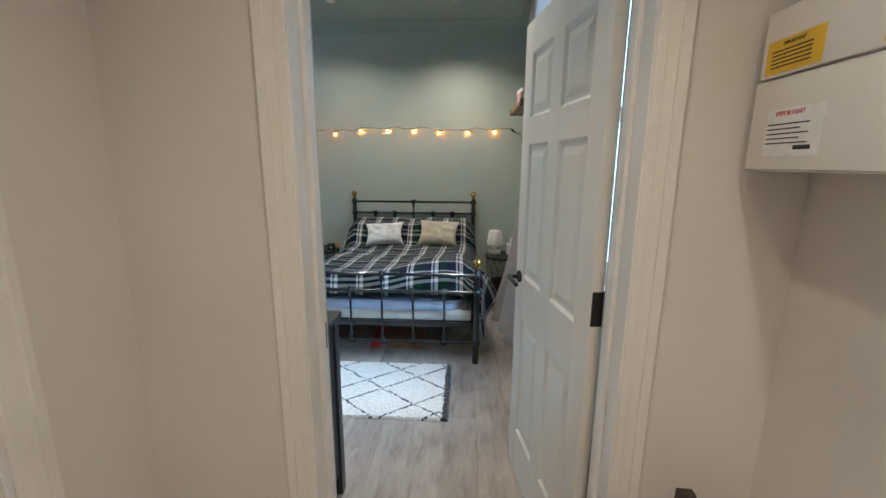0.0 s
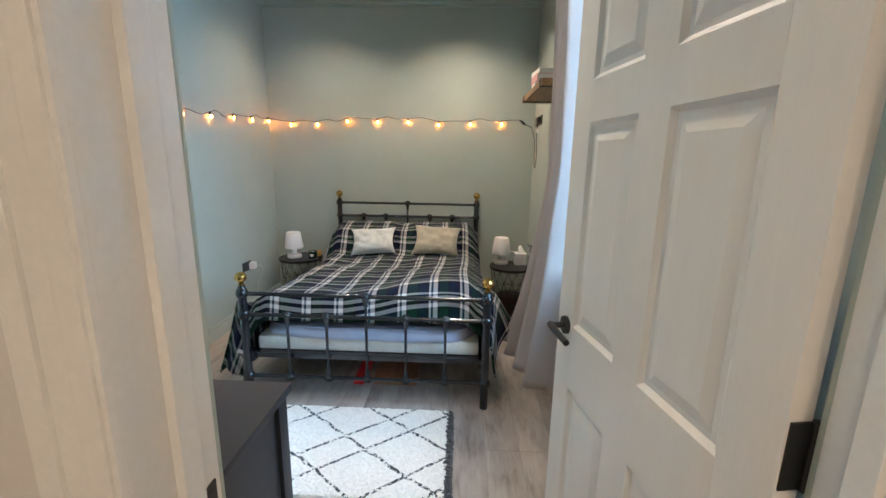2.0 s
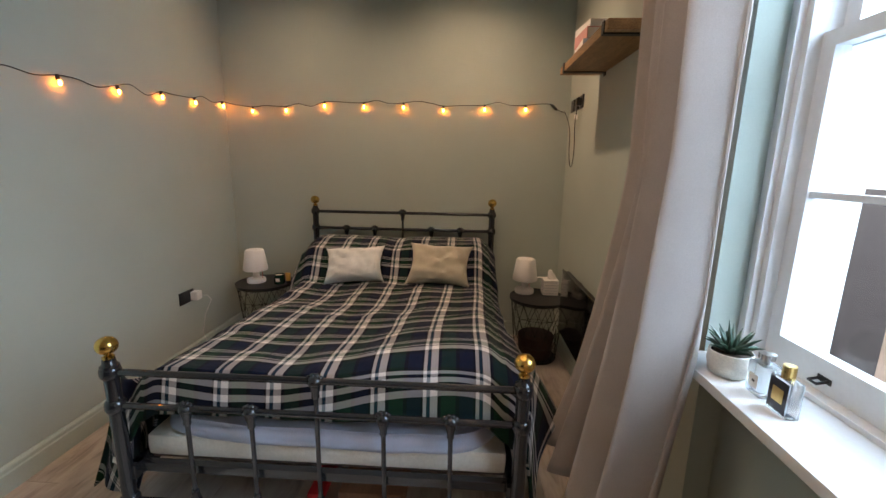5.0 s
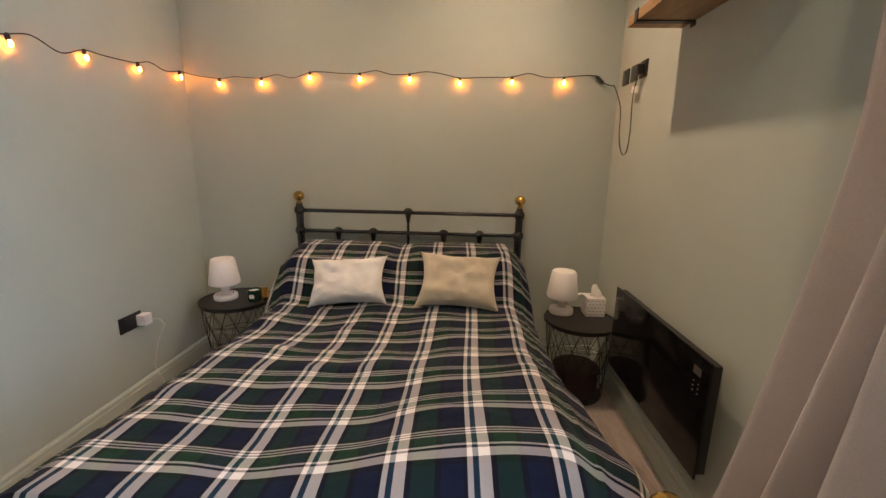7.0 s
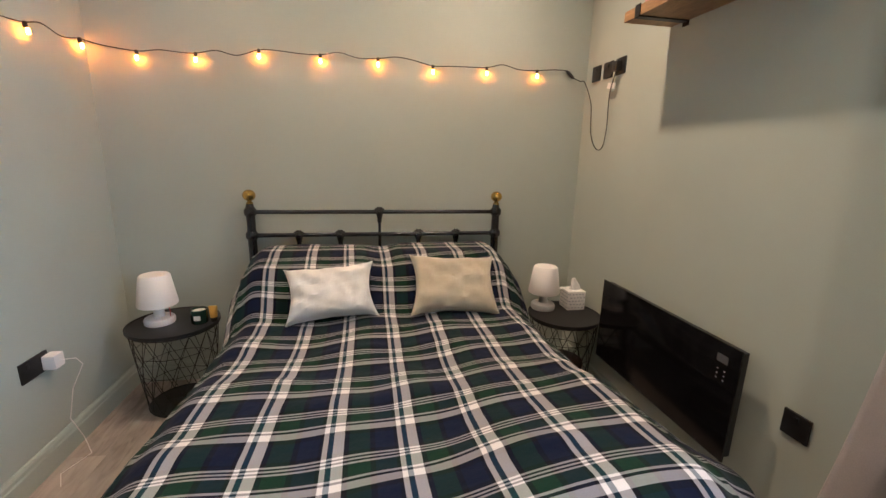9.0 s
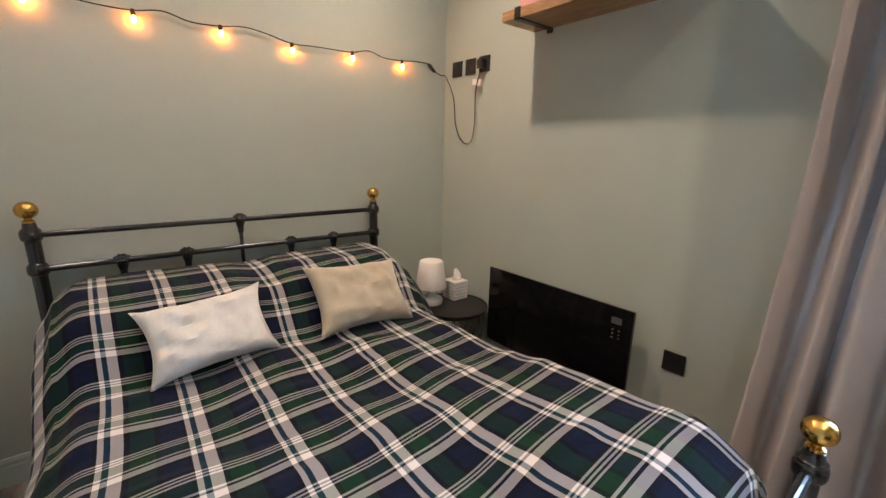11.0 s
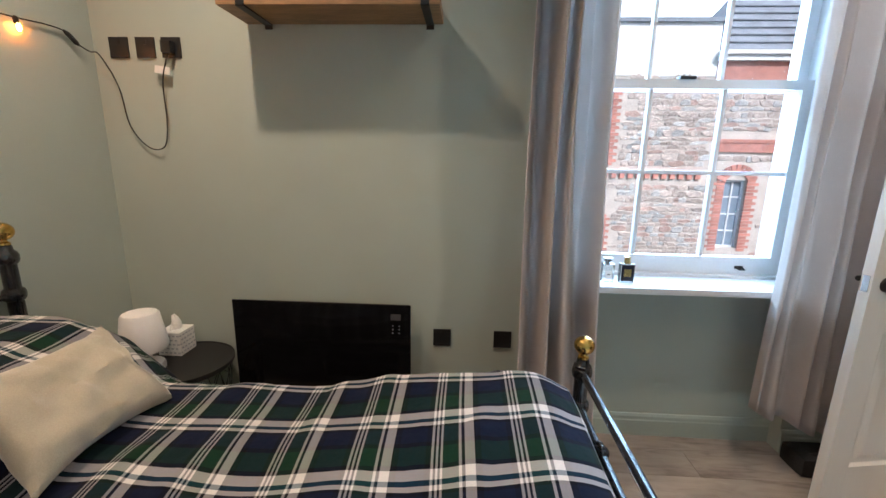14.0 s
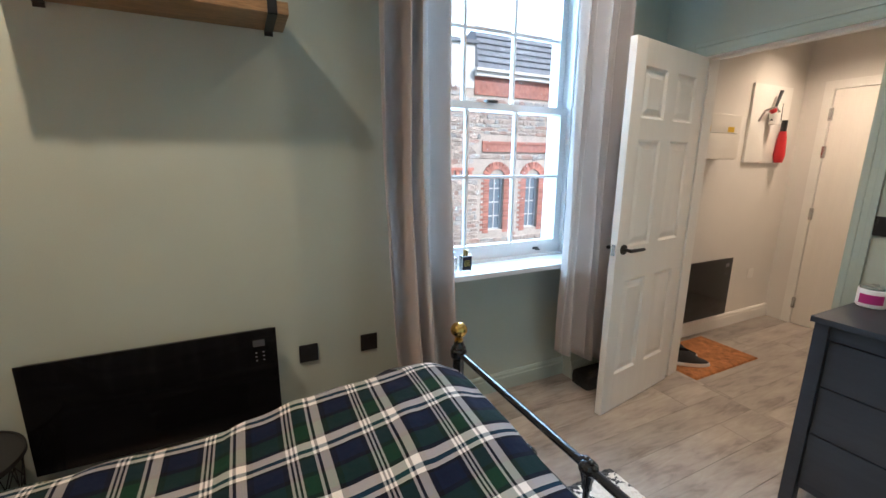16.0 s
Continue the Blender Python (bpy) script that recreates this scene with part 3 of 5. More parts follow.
def panel_door(name, label, width, height, thick, material, m, lever=True, hinges=(0.22, 1.075)):
    """A moulded six-panel door: stiles and rails with sunk panels. Hinge edge along y = 0, face at x = 0."""
    d = thing(name, label, "door")
    s, mid, t = 0.10, 0.10, thick
    pw = (width - 2 * s - mid) / 2
    rows = [(0.23, 0.80), (0.995, 1.565), (1.67, 1.92)]
    k = height / 2.045
    rows = [(a * k, b * k) for a, b in rows]
    cols = [(s, s + pw), (s + pw + mid, s + 2 * pw + mid)]
    for y0, y1 in ((0, s), (width - s, width)):
        part("stile", boxes((0, t, y0, y1, 0, height), bevel=0.0015), material, d)
    part("mullion", boxes(*[(0, t, cols[0][1], cols[1][0], a, b) for a, b in rows], bevel=0.0), material, d)
    cuts = [0] + [v for r in rows for v in r] + [height]
    for a, b in zip(cuts[0::2], cuts[1::2]):
        part("rail", boxes((0, t, s, width - s, a, b)), material, d)
    for a, b in rows:
        for y0, y1 in cols:
            bm = boxes((0.010, t - 0.010, y0, y1, a, b))
            for side in (0, 1):
                loops = []
                for inset, depth in ((0.0, 0.0), (0.012, 0.0095), (0.024, 0.0095), (0.05, 0.0025)):
                    x = depth if side == 0 else t - depth
                    loops.append([bm.verts.new((x, yy, zz)) for yy, zz in ((y0 + inset, a + inset), (y1 - inset, a + inset), (y1 - inset, b - inset), (y0 + inset, b - inset))])
                for p, q in zip(loops, loops[1:]):
                    for j in range(4):
                        bm.faces.new((p[j], p[(j + 1) % 4], q[(j + 1) % 4], q[j]))
                bm.faces.new(loops[-1])
            part("door_panel", bm, material, d, smooth=False)
    if lever:
        for side in (-1, 1):
            x = 0.0 if side < 0 else t
            rose = tube([(x, width - 0.06, 0.985), (x + side * 0.009, width - 0.06, 0.985)], 0.027, sides=24)
            handle = part("door_handle", rose, BLACK_MATT, d, "black lever handle on round rose")
            bm = tube([(x + side * 0.009, width - 0.06, 0.985), (x + side * 0.05, width - 0.06, 0.985)], 0.0095, sides=14)
            bm = tube([(x + side * 0.047, width - 0.05, 0.985), (x + side * 0.05, width - 0.075, 0.985), (x + side * 0.052, width - 0.18, 0.982)], [0.010, 0.0105, 0.009], bm, 12)
            part("lever", bm, BLACK_MATT, handle)
        part("latch_plate", boxes((t / 2 - 0.011, t / 2 + 0.011, width, width + 0.0015, 0.955, 1.015)), SILVER, d, "small steel latch plate")
    for z in hinges:
        bm = boxes((0.004, t - 0.002, -0.0025, 0.0, z - 0.052, z + 0.052))
        tube([(t + 0.004, -0.005, z - 0.053), (t + 0.004, -0.005, z + 0.053)], 0.0075, bm, 10)
        box(bm, t + 0.004, t + 0.011, -0.042, -0.002, z - 0.052, z + 0.052)
        part("hinge", bm, BLACK_MATT, d, "black butt hinge")
    d.matrix_world = m
    return d


tagged(panel_door("door_1", "white moulded six-panel bedroom door standing open", 0.742, 2.045, 0.038, DOOR_WHITE, pose(2.688, 6.477, 0.008, rz=9.3)), kind="structure")

# second hall door on the west side, and the entrance door at the hall's end
bm = bmesh.new()
for w0, w1, d in ((0, 0.07, 0.012), (0.05, 0.07, 0.02)):
    box(bm, HX0, HX0 + d, 5.98 + w0, 5.98 + w1, 0, 2.06 + w1, 0.003)
    box(bm, HX0, HX0 + d, 5.18 - w1, 5.18 - w0, 0, 2.06 + w1, 0.003)
    box(bm, HX0, HX0 + d, 5.18 - w0, 5.98 + w0, 2.06 + w0, 2.06 + w1, 0.003)
structure("trim_hall_west", bm, WHITE_GLOSS, "white architrave of second hallway door", "architrave")
tagged(panel_door("door_2", "white closed panelled door in hallway side wall", 0.78, 2.045, 0.038, DOOR_WHITE, pose(HX0 - 0.045, 5.97, 0.006, rz=180) @ pose(-0.038, 0, 0), hinges=()), kind="structure")
bm = bmesh.new()
box(bm, 1.91, 1.98, HY0, HY0 + 0.018, 0, 2.13, 0.003)
box(bm, 2.88, 2.95, HY0, HY0 + 0.018, 0, 2.13, 0.003)
box(bm, 1.98, 2.88, HY0, HY0 + 0.018, 2.06, 2.13, 0.003)
structure("trim_entrance", bm, WHITE_GLOSS, "white architrave of entrance door", "architrave")
ent = thing("door_3", "white closed entrance door at the hallway's end", "door")
part("leaf", boxes((1.99, 2.87, HY0 + 0.001, HY0 + 0.012, 0.006, 2.055), bevel=0.002), DOOR_WHITE, ent)
for z in (0.20, 1.02, 1.55, 1.86):
    part("hinge", boxes((2.86, 2.888, HY0 + 0.004, HY0 + 0.026, z - 0.05, z + 0.05), bevel=0.002), SILVER, ent, "steel hinge")
tagged(ent, kind="structure")


# ---------------------------------------------------------------- window
win = thing("window_1", "white painted wooden sash window with small panes", "window")
FY0, FY1, FZ0, FZ1 = WY0, WY1, WZ0 + 0.02, WZ1
MEET = 1.757
fr = boxes((XG - 0.055, XG + 0.075, FY0, FY0 + 0.05, FZ0, FZ1), (XG - 0.055, XG + 0.075, FY1 - 0.05, FY1, FZ0, FZ1), (XG - 0.055, XG + 0.075, FY0 + 0.05, FY1 - 0.05, FZ1 - 0.06, FZ1), (XG - 0.055, XG + 0.10, FY0 + 0.05, FY1 - 0.05, FZ0 - 0.03, FZ0 + 0.012))
box(fr, XG - 0.075, XG - 0.055, FY0, FY0 + 0.028, FZ0, FZ1)
box(fr, XG - 0.075, XG - 0.055, FY1 - 0.028, FY1, FZ0, FZ1)
part("window_frame", fr, WHITE_WINDOW, win)
PY0, PY1 = FY0 + 0.05, FY1 - 0.05


def sash(x, z0, z1, bottom, top, muntin_z):
    s = part("sash", boxes((x - 0.02, x + 0.02, PY0, PY0 + 0.045, z0, z1), (x - 0.02, x + 0.02, PY1 - 0.045, PY1, z0, z1), (x - 0.02, x + 0.02, PY0 + 0.045, PY1 - 0.045, z0, z0 + bottom), (x - 0.02, x + 0.02, PY0 + 0.045, PY1 - 0.045, z1 - top, z1)), WHITE_WINDOW, win)
    gy0, gy1, gz0, gz1 = PY0 + 0.045, PY1 - 0.045, z0 + bottom, z1 - top
    for k in (1, 2):
        y = gy0 + (gy1 - gy0) * k / 3
        part("glazing_bar", boxes((x - 0.014, x + 0.014, y - 0.009, y + 0.009, gz0, gz1), bevel=0.003), WHITE_WINDOW, s)
    part("glazing_bar", boxes((x - 0.0135, x + 0.0135, gy0, gy1, muntin_z - 0.009, muntin_z + 0.009), bevel=0.003), WHITE_WINDOW, s)
    for k in range(3):
        for a, b in ((gz0, muntin_z), (muntin_z, gz1)):
            y0, y1 = gy0 + (gy1 - gy0) * k / 3, gy0 + (gy1 - gy0) * (k + 1) / 3
            pane = part("pane", boxes((x - 0.002, x + 0.002, y0 + 0.004, y1 - 0.004, a + 0.004, b - 0.004)), GLASS_M, s)
            pane.visible_shadow = False
    return s


low = sash(XG, FZ0 + 0.012, MEET + 0.02, 0.085, 0.04, 1.362)
sash(XG + 0.045, MEET - 0.022, FZ1 - 0.06, 0.042, 0.05, 2.165)
part("sash_catch", boxes((XG - 0.03, XG + 0.01, 7.63, 7.70, MEET + 0.02, MEET + 0.034), bevel=0.003), BLACK_MATT, win, "dark metal sash catch")
for y in (7.30, 7.98):
    bm = boxes((XG - 0.023, XG - 0.02, y - 0.02, y + 0.02, 0.90, 0.915))
    tube([(XG - 0.022, y - 0.012, 0.908), (XG - 0.05, y - 0.012, 0.902), (XG - 0.05, y + 0.012, 0.902), (XG - 0.022, y + 0.012, 0.908)], 0.004, bm, 8)
    part("sash_lift", bm, BLACK_MATT, win, "small dark metal sash lift")
part("window_sill", boxes((2.885, XG - 0.05, WY0 - 0.03 + 0.031, WY1 - 0.001, WZ0 - 0.012, WZ0 + 0.018), bevel=0.006), WHITE_WINDOW, win, "white painted window board")
tagged(win, kind="structure")
structure("window_reveal", boxes((XG + 0.075, XR + 0.36, WY0 - 0.001, WY0 + 0.02, WZ0, WZ1), (XG + 0.075, XR + 0.36, WY1 - 0.02, WY1 + 0.001, WZ0, WZ1)), RENDER_WHITE, "white rendered outer reveal of the window", "reveal")


# ---------------------------------------------------------------- curtains
def curtain(name, y0, y1, waves, z0, z1, x, amp, flare, phase, hem, label):
    c = thing(name, label, "curtain", group="pair of curtains")

    def place(u, v):
        z = z0 + (z1 - z0) * v + hem * (1 - v) * (0.5 - u)
        low_part = max(0.0, 1 - (z - z0) / 1.2) ** 1.35
        pinch = 0.92 + 0.16 * low_part
        mid_y = (y0 + y1) / 2
        ang = u * waves * 2 * math.pi + phase + 0.5 * math.sin(3 * v + 5 * u)
        yy = mid_y + (y0 + (y1 - y0) * u - mid_y) * pinch + 0.018 * math.cos(ang * 0.5 + 2 * v)
        xx = x + amp * (0.75 + 0.4 * v) * math.sin(ang) + 0.012 * noise.noise((u * 6, v * 5, phase)) - flare * low_part * (0.35 + 0.65 * u)
        if yy < WY1 + 0.012:
            xx = min(xx, 2.872)
        return (xx, yy, z)

    bm = sheet(120, 60, place)
    thicken(part("drape", bm, LINEN, c, "greige linen-look drape hanging in folds"), 0.003)
    return c


curtain("curtain", 8.065, 8.415, 3.6, 0.28, 2.80, 2.83, 0.088, 0.275, 0.4, -0.15, "greige curtain gathered at one side of the window")
curtain("curtain", 6.98, 7.37, 4.6, 0.27, 2.80, 2.825, 0.05, 0.03, 2.0, -0.16, "greige curtain gathered behind the open door")
rod = thing("curtain_rod", "black metal curtain rod above the window", "curtain rod")
part("rod", tube([(2.82, 6.9, 2.81), (2.82, 8.6, 2.81)], 0.012), BLACK_MATT, rod)
for y in (6.96, 8.54):
    part("bracket", tube([(2.82, y, 2.81), (XR + 0.002, y, 2.81)], 0.008), BLACK_MATT, rod)


# ---------------------------------------------------------------- bed
bed = thing("bed_frame", "black cast iron double bed frame with brass ball finials", "bed", (1.695, 9.26, 0))
BX0, BX1, BYF, BYH = 0.975, 2.42, 8.235, 10.275


def bpart(name, bm, material, label=""):
    turned(bm, Matrix.Translation((-1.695, -9.26, 0)))
    return part(name, bm, material, bed, label)


def knuckle(x, y, z, s=1.0, down=True):
    """A cast rosette where a spindle meets a rail."""
    bm = ball((x, y, z), 0.026 * s, None, 0.85)
    for k in range(6):
        a = math.pi * k / 5
        ball((x + 0.024 * s * math.cos(a), y, z + 0.020 * s * math.sin(a)), 0.010 * s, bm)
    if down:
        lathe([(0.011 * s, -0.065 * s), (0.014 * s, -0.06 * s), (0.013 * s, -0.045 * s), (0.02 * s, -0.02 * s), (0.024 * s, 0)], (x, y, z), bm, 14)
    return bm


for x in (BX0, BX1):
    for y, top in ((BYF, 0.735), (BYH, 1.075)):
        post = tube([(x, y, 0), (x, y, top - 0.03)], 0.024, sides=18)
        lathe([(0.024, -0.04), (0.03, -0.035), (0.03, -0.02), (0.022, -0.012), (0.02, 0.004), (0.012, 0.01)], (x, y, top), post, 18)
        for z in ((0.69, 0.56, 0.165) if y == BYF else (1.035, 0.90, 0.30)):
            lathe([(0.025, -0.024), (0.031, -0.018), (0.034, -0.008), (0.034, 0.008), (0.031, 0.018), (0.025, 0.024)], (x, y, z), post, 18)
        p = bpart("post", post, BLACK_IRON)
        fin = lathe([(0.012, 0.0), (0.019, 0.003), (0.019, 0.010), (0.011, 0.016), (0.011, 0.022)], (x, y, top + 0.004), None, 18)
        ball((x, y, top + 0.054), 0.035, fin, 0.93)
        f = bpart("finial", fin, BRASS, "polished brass ball finial")
for y, zs in ((BYF, ((0.69, 0.0125), (0.56, 0.0125), (0.165, 0.0115))), (BYH, ((1.035, 0.0125), (0.90, 0.0125)))):
    for z, r in zs:
        bpart("rail", tube([(BX0, y, z), (BX1, y, z)], r, sides=14), BLACK_IRON)
for k, x in enumerate((1.235, 1.472, 1.71, 1.945, 2.18)):
    top = 0.69 if k == 2 else 0.56
    bpart("spindle", tube([(x, BYF, 0.165), (x, BYF, top)], 0.0085, sides=12), BLACK_IRON)
    bpart("rosette", knuckle(x, BYF, top), BLACK_IRON)
    bpart("rosette", turned(knuckle(0, 0, 0, 0.95), Matrix.Translation((x, BYF, 0.165)) @ pose(0, 0, 0, 180)), BLACK_IRON)
bpart("spindle", tube([(1.697, BYH, 0.5), (1.697, BYH, 1.035)], 0.0085, sides=12), BLACK_IRON)
bpart("rosette", knuckle(1.697, BYH, 1.037), BLACK_IRON)
for x in (1.23, 1.465, 1.932, 2.167):
    bpart("rosette", knuckle(x, BYH, 0.90), BLACK_IRON)
for x in (BX0 + 0.02, BX1 - 0.02):
    bpart("side_rail", boxes((x - 0.018, x + 0.018, BYF, BYH, 0.255, 0.31), bevel=0.003), BLACK_IRON)
for k in range(9):
    y = BYF + 0.12 + k * 0.225
    bpart("slat", boxes((BX0 + 0.03, BX1 - 0.03, y - 0.03, y + 0.03, 0.285, 0.305)), DARK_WOOD)
bpart("end_rail", boxes((BX0, BX1, BYF + 0.02, BYF + 0.05, 0.275, 0.31), bevel=0.002), BLACK_IRON)

mat_t = thing("mattress", "cream mattress with blue-grey fitted sheet", "mattress", (1.7, 9.27, 0.31))
bm = box(bmesh.new(), -0.685, 0.685, -0.975, 0.975, 0.0, 0.09, 0.03)
part("core", bm, MATTRESS, mat_t, "cream quilted mattress side", smooth=True)


def sheet_place(u, v):
    """Fitted sheet wrapped over the mattress, with slack folds along its lower edge."""
    a = u * 2 * math.pi
    n = 0.30
    cx, sy = math.cos(a), math.sin(a)
    px, py = 0.70 * math.copysign(abs(cx) ** n, cx), 0.99 * math.copysign(abs(sy) ** n, sy)
    sag = 0.012 * noise.noise((px * 5, py * 5, 3))
    z = 0.085 + sag + (0.165 - 0.085 - sag) * min(v / 0.7, 1)
    shrink = 1 - max(0, v - 0.7) / 0.3
    bulge = 1 + 0.012 * math.sin(v * 9 + 3 * noise.noise((px * 3, py * 3, 1)))
    if v > 0.7:
        return (px * shrink, py * shrink, 0.165)
    return (px * bulge, py * bulge, z)


part("fitted_sheet", sheet(160, 14, sheet_place), SHEET, mat_t, "rumpled blue-grey cotton sheet", smooth=True)

duv = thing("duvet", "navy, green and white tartan duvet spread over bed and pillows", "bedding", (1.70, 9.26, 0.48))
HALF, YF, YT = 0.70, 8.264, 10.22


def smooth01(t):
    t = min(max(t, 0.0), 1.0)
    return t * t * (3 - 2 * t)


def duvet_place(u, v):
    s = (u - 0.5) * 2.0
    over = 0.98
    across = s * over
    edge = HALF - 0.02
    y = YF + (YT - YF) * v
    front = smooth01(v / 0.03)
    left_low = smooth01((0.45 - v) / 0.45)
    if abs(across) <= edge:
        x, drop = across, 0.0
        shoulder = smooth01((abs(across) - edge + 0.16) / 0.16)
        drop = 0.05 * shoulder ** 4
    else:
        h = abs(across) - edge
        length = h * ((1.35 + 0.5 * left_low) if s < 0 else (0.80 + 0.10 * left_low))
        billow = smooth01(v / 0.14)
        x = math.copysign(edge + 0.055 * smooth01(h / 0.08) + (0.25 + 0.75 * billow) * (0.20 * left_low if s < 0 else 0.24 * left_low) * h / 0.3 * 0.9, s)
        drop = 0.055 + length
    top = 0.635 + 0.022 * math.sin(6.0 * v + 1.0) * (1 - smooth01((v - 0.7) / 0.2))
    top += 0.022 * noise.noise((x * 1.8, y * 2.2, 0.3)) + 0.018 * noise.noise((x * 5.2 + 3, y * 3.1, 1.7))
    ridge = noise.noise((x * 3.0 + y * 1.4, y * 9.0, 4.2))
    top += 0.018 * max(0, ridge) * front
    top += 0.028 * math.exp(-((v - 0.03) / 0.10) ** 2) * (1 - 0.5 * abs(s))
    top += 0.062 * math.exp(-((v - 0.10) / 0.24) ** 2) * smooth01((x + 0.15) / 0.6)
    hump = smooth01((v - 0.715) / 0.10)
    top += 0.03 * smooth01((x - 0.1) / 0.4) * (1 - hump)
    back = smooth01((v - 0.95) / 0.05)
    dip = math.exp(-((x - 0.0) / 0.10) ** 2)
    pillow = 0.245 * hump * (0.80 + 0.20 * smooth01((v - 0.80) / 0.13)) * (1 - 0.12 * dip)
    pillow *= 1 - 0.12 * smooth01((abs(x) - 0.62) / 0.14) - 0.08 * back
    z = top + pillow - drop
    z = min(z, 0.86)
    z += -0.15 * (1 - front) ** 1.6 - 0.075 * (1 - smooth01(v / 0.11)) ** 1.4 * smooth01((x + 0.1) / 0.5)
    y += 0.010 * noise.noise((x * 6, 0.0, 2.2)) * (1 - front)
    if drop > 0.06:
        x += math.copysign(0.018 * noise.noise((y * 7, drop * 5, 6.0)) + 0.010, s)
    return (x, y - 9.26, max(z - 0.48, -0.40))


def duvet_uv(u, v):
    bend = 0.008 * math.sin(7 * v) + 0.006 * math.sin(9 * u + 4 * v)
    arc = v * (YT - YF)
    arc += 0.19 * smooth01((v - 0.715) / 0.10)
    return ((u - 0.5) * 1.96 + 5.76 - 0.186 + bend, 8.0 - arc + 0.01 * math.sin(8 * u + 2))


cover = part("cover", sheet(150, 150, duvet_place, uvs=duvet_uv), PLAID_M, duv, "tartan cotton duvet cover", smooth=True)
thicken(cover, 0.012, -1)


def corner_place(u, v):
    """The duvet's corner that hangs outside the foot post."""
    half_width = 0.085 + 0.03 * v
    fold = 0.022 * math.sin(9 * u + 2 * v)
    return (0.812 + 0.15 * v + (u - 0.5) * 2 * half_width - 1.70, 8.335 + fold + 0.05 * v - 9.26, 0.115 + 0.03 * (1 - v) * math.sin(5 * u) + 0.47 * v - 0.48)


thicken(part("hanging_corner", sheet(20, 24, corner_place, uvs=lambda u, v: (0.25 * u + 0.07, 0.5 * v + 0.3 * u)), PLAID_M, duv, "tartan corner hanging beside the post", smooth=True), 0.012)
part("care_label", turned(boxes((-0.03, 0.03, -0.001, 0.001, -0.012, 0.012)), pose(0.93 - 1.70, 8.262 - 9.26, 0.30 - 0.48, 0, 20, 0)), PAPER, duv, "small white sewn-in label")


def cushion(name, label, w, h, thick, material, m, seed):
    c = thing(name, label, "cushion", group="cushions on the bed")

    def face(sign):
        def place(u, v):
            a, b = 2 * u - 1, 2 * v - 1
            body = max(0.0, (1 - a ** 4) * (1 - b ** 4)) ** 0.55
            pull = 1 - 0.15 * (1 - abs(b) ** 2) * abs(a) ** 4
            pull2 = 1 - 0.22 * (1 - abs(a) ** 2) * abs(b) ** 4
            crease = (0.02 * noise.noise((a * 3, b * 3, seed)) + 0.010 * noise.noise((a * 8, b * 6, seed))) * body
            return (a * w / 2 * pull, sign * (thick / 2 * body + crease), b * h / 2 * pull2)
        return place

    bm = sheet(28, 20, face(1))
    sheet(28, 20, face(-1), bm)
    bmesh.ops.remove_doubles(bm, verts=bm.verts, dist=0.0012)
    part("cushion_cover", bm, material, c, smooth=True)
    c.matrix_world = m
    return c


cushion("cushion", "small pale stone velvet cushion leaning on the pillows", 0.42, 0.28, 0.14, CUSHION_PALE, pose(1.45, 9.70, 0.735, -38, -4, 3), 1.0)
cushion("cushion", "beige velvet cushion leaning on the pillows", 0.44, 0.335, 0.13, CUSHION_BEIGE, pose(2.04, 9.705, 0.752, -44, 2, -2), 2.0)


# ---------------------------------------------------------------- bedside tables and what stands on them
def wire_table(name, label, r, h, m):
    t = thing(name, label, "side table", group="bedside tables")
    part("tabletop", lathe([(0.0, h - 0.014), (r, h - 0.014), (r + 0.004, h - 0.012), (r + 0.004, h + 0.004), (r - 0.002, h + 0.004), (r - 0.004, h), (0.0, h)], sides=48), BLACK_MATT, t, "removable black tray top")
    rb = r * 0.74

    def at(k, z):
        f = z / (h - 0.02)
        rr = rb + (r - 0.008 - rb) * f
        a = 2 * math.pi * k
        return (rr * math.cos(a), rr * math.sin(a), z)

    part("base", lathe([(0, 0.0), (rb, 0.0), (rb, 0.008), (0, 0.008)], sides=36), BLACK_MATT, t)
    for z in (0.01, h - 0.02):
        part("ring", tube([at(k / 36, z) for k in range(37)], 0.004, sides=6, cap=False), BLACK_MATT, t)
    levels = [0.01 + (h - 0.03) * j / 4 for j in range(5)]
    n = 14
    for j in range(4):
        bm = bmesh.new()
        for k in range(n):
            o = 0.5 * (j % 2)
            tube([at((k + o) / n, levels[j]), at((k + o + 0.5) / n, levels[j + 1])], 0.0019, bm, 5)
            tube([at((k + o) / n, levels[j]), at((k + o - 0.5) / n, levels[j + 1])], 0.0019, bm, 5)
            tube([at((k + o) / n, levels[j]), at((k + o + 1) / n, levels[j])], 0.0019, bm, 5)
        part("wire_lattice", bm, BLACK_MATT, t, "black geometric wire lattice")
    t.matrix_world = m
    return t


def small_lamp(name, label, m):
    l = thing(name, label, "table lamp", group="bedside lamps")
    part("base", lathe([(0, 0), (0.068, 0.0), (0.072, 0.006), (0.072, 0.026), (0.067, 0.034), (0.03, 0.04), (0.025, 0.05), (0.025, 0.115), (0, 0.115)]), LAMP_WHITE, l)
    part("shade", lathe([(0.0, 0.105), (0.085, 0.10), (0.092, 0.104), (0.094, 0.112), (0.072, 0.258), (0.064, 0.267), (0.0, 0.269)], sides=40), LAMP_WHITE, l, "white tapered plastic shade")
    part("cord", tube([(0.05, 0, 0.02), (0.055, 0.0, 0.06), (0.045, 0.01, 0.10)], 0.002, sides=6), RED, l, "thin red pull cord")
    l.matrix_world = m
    return l


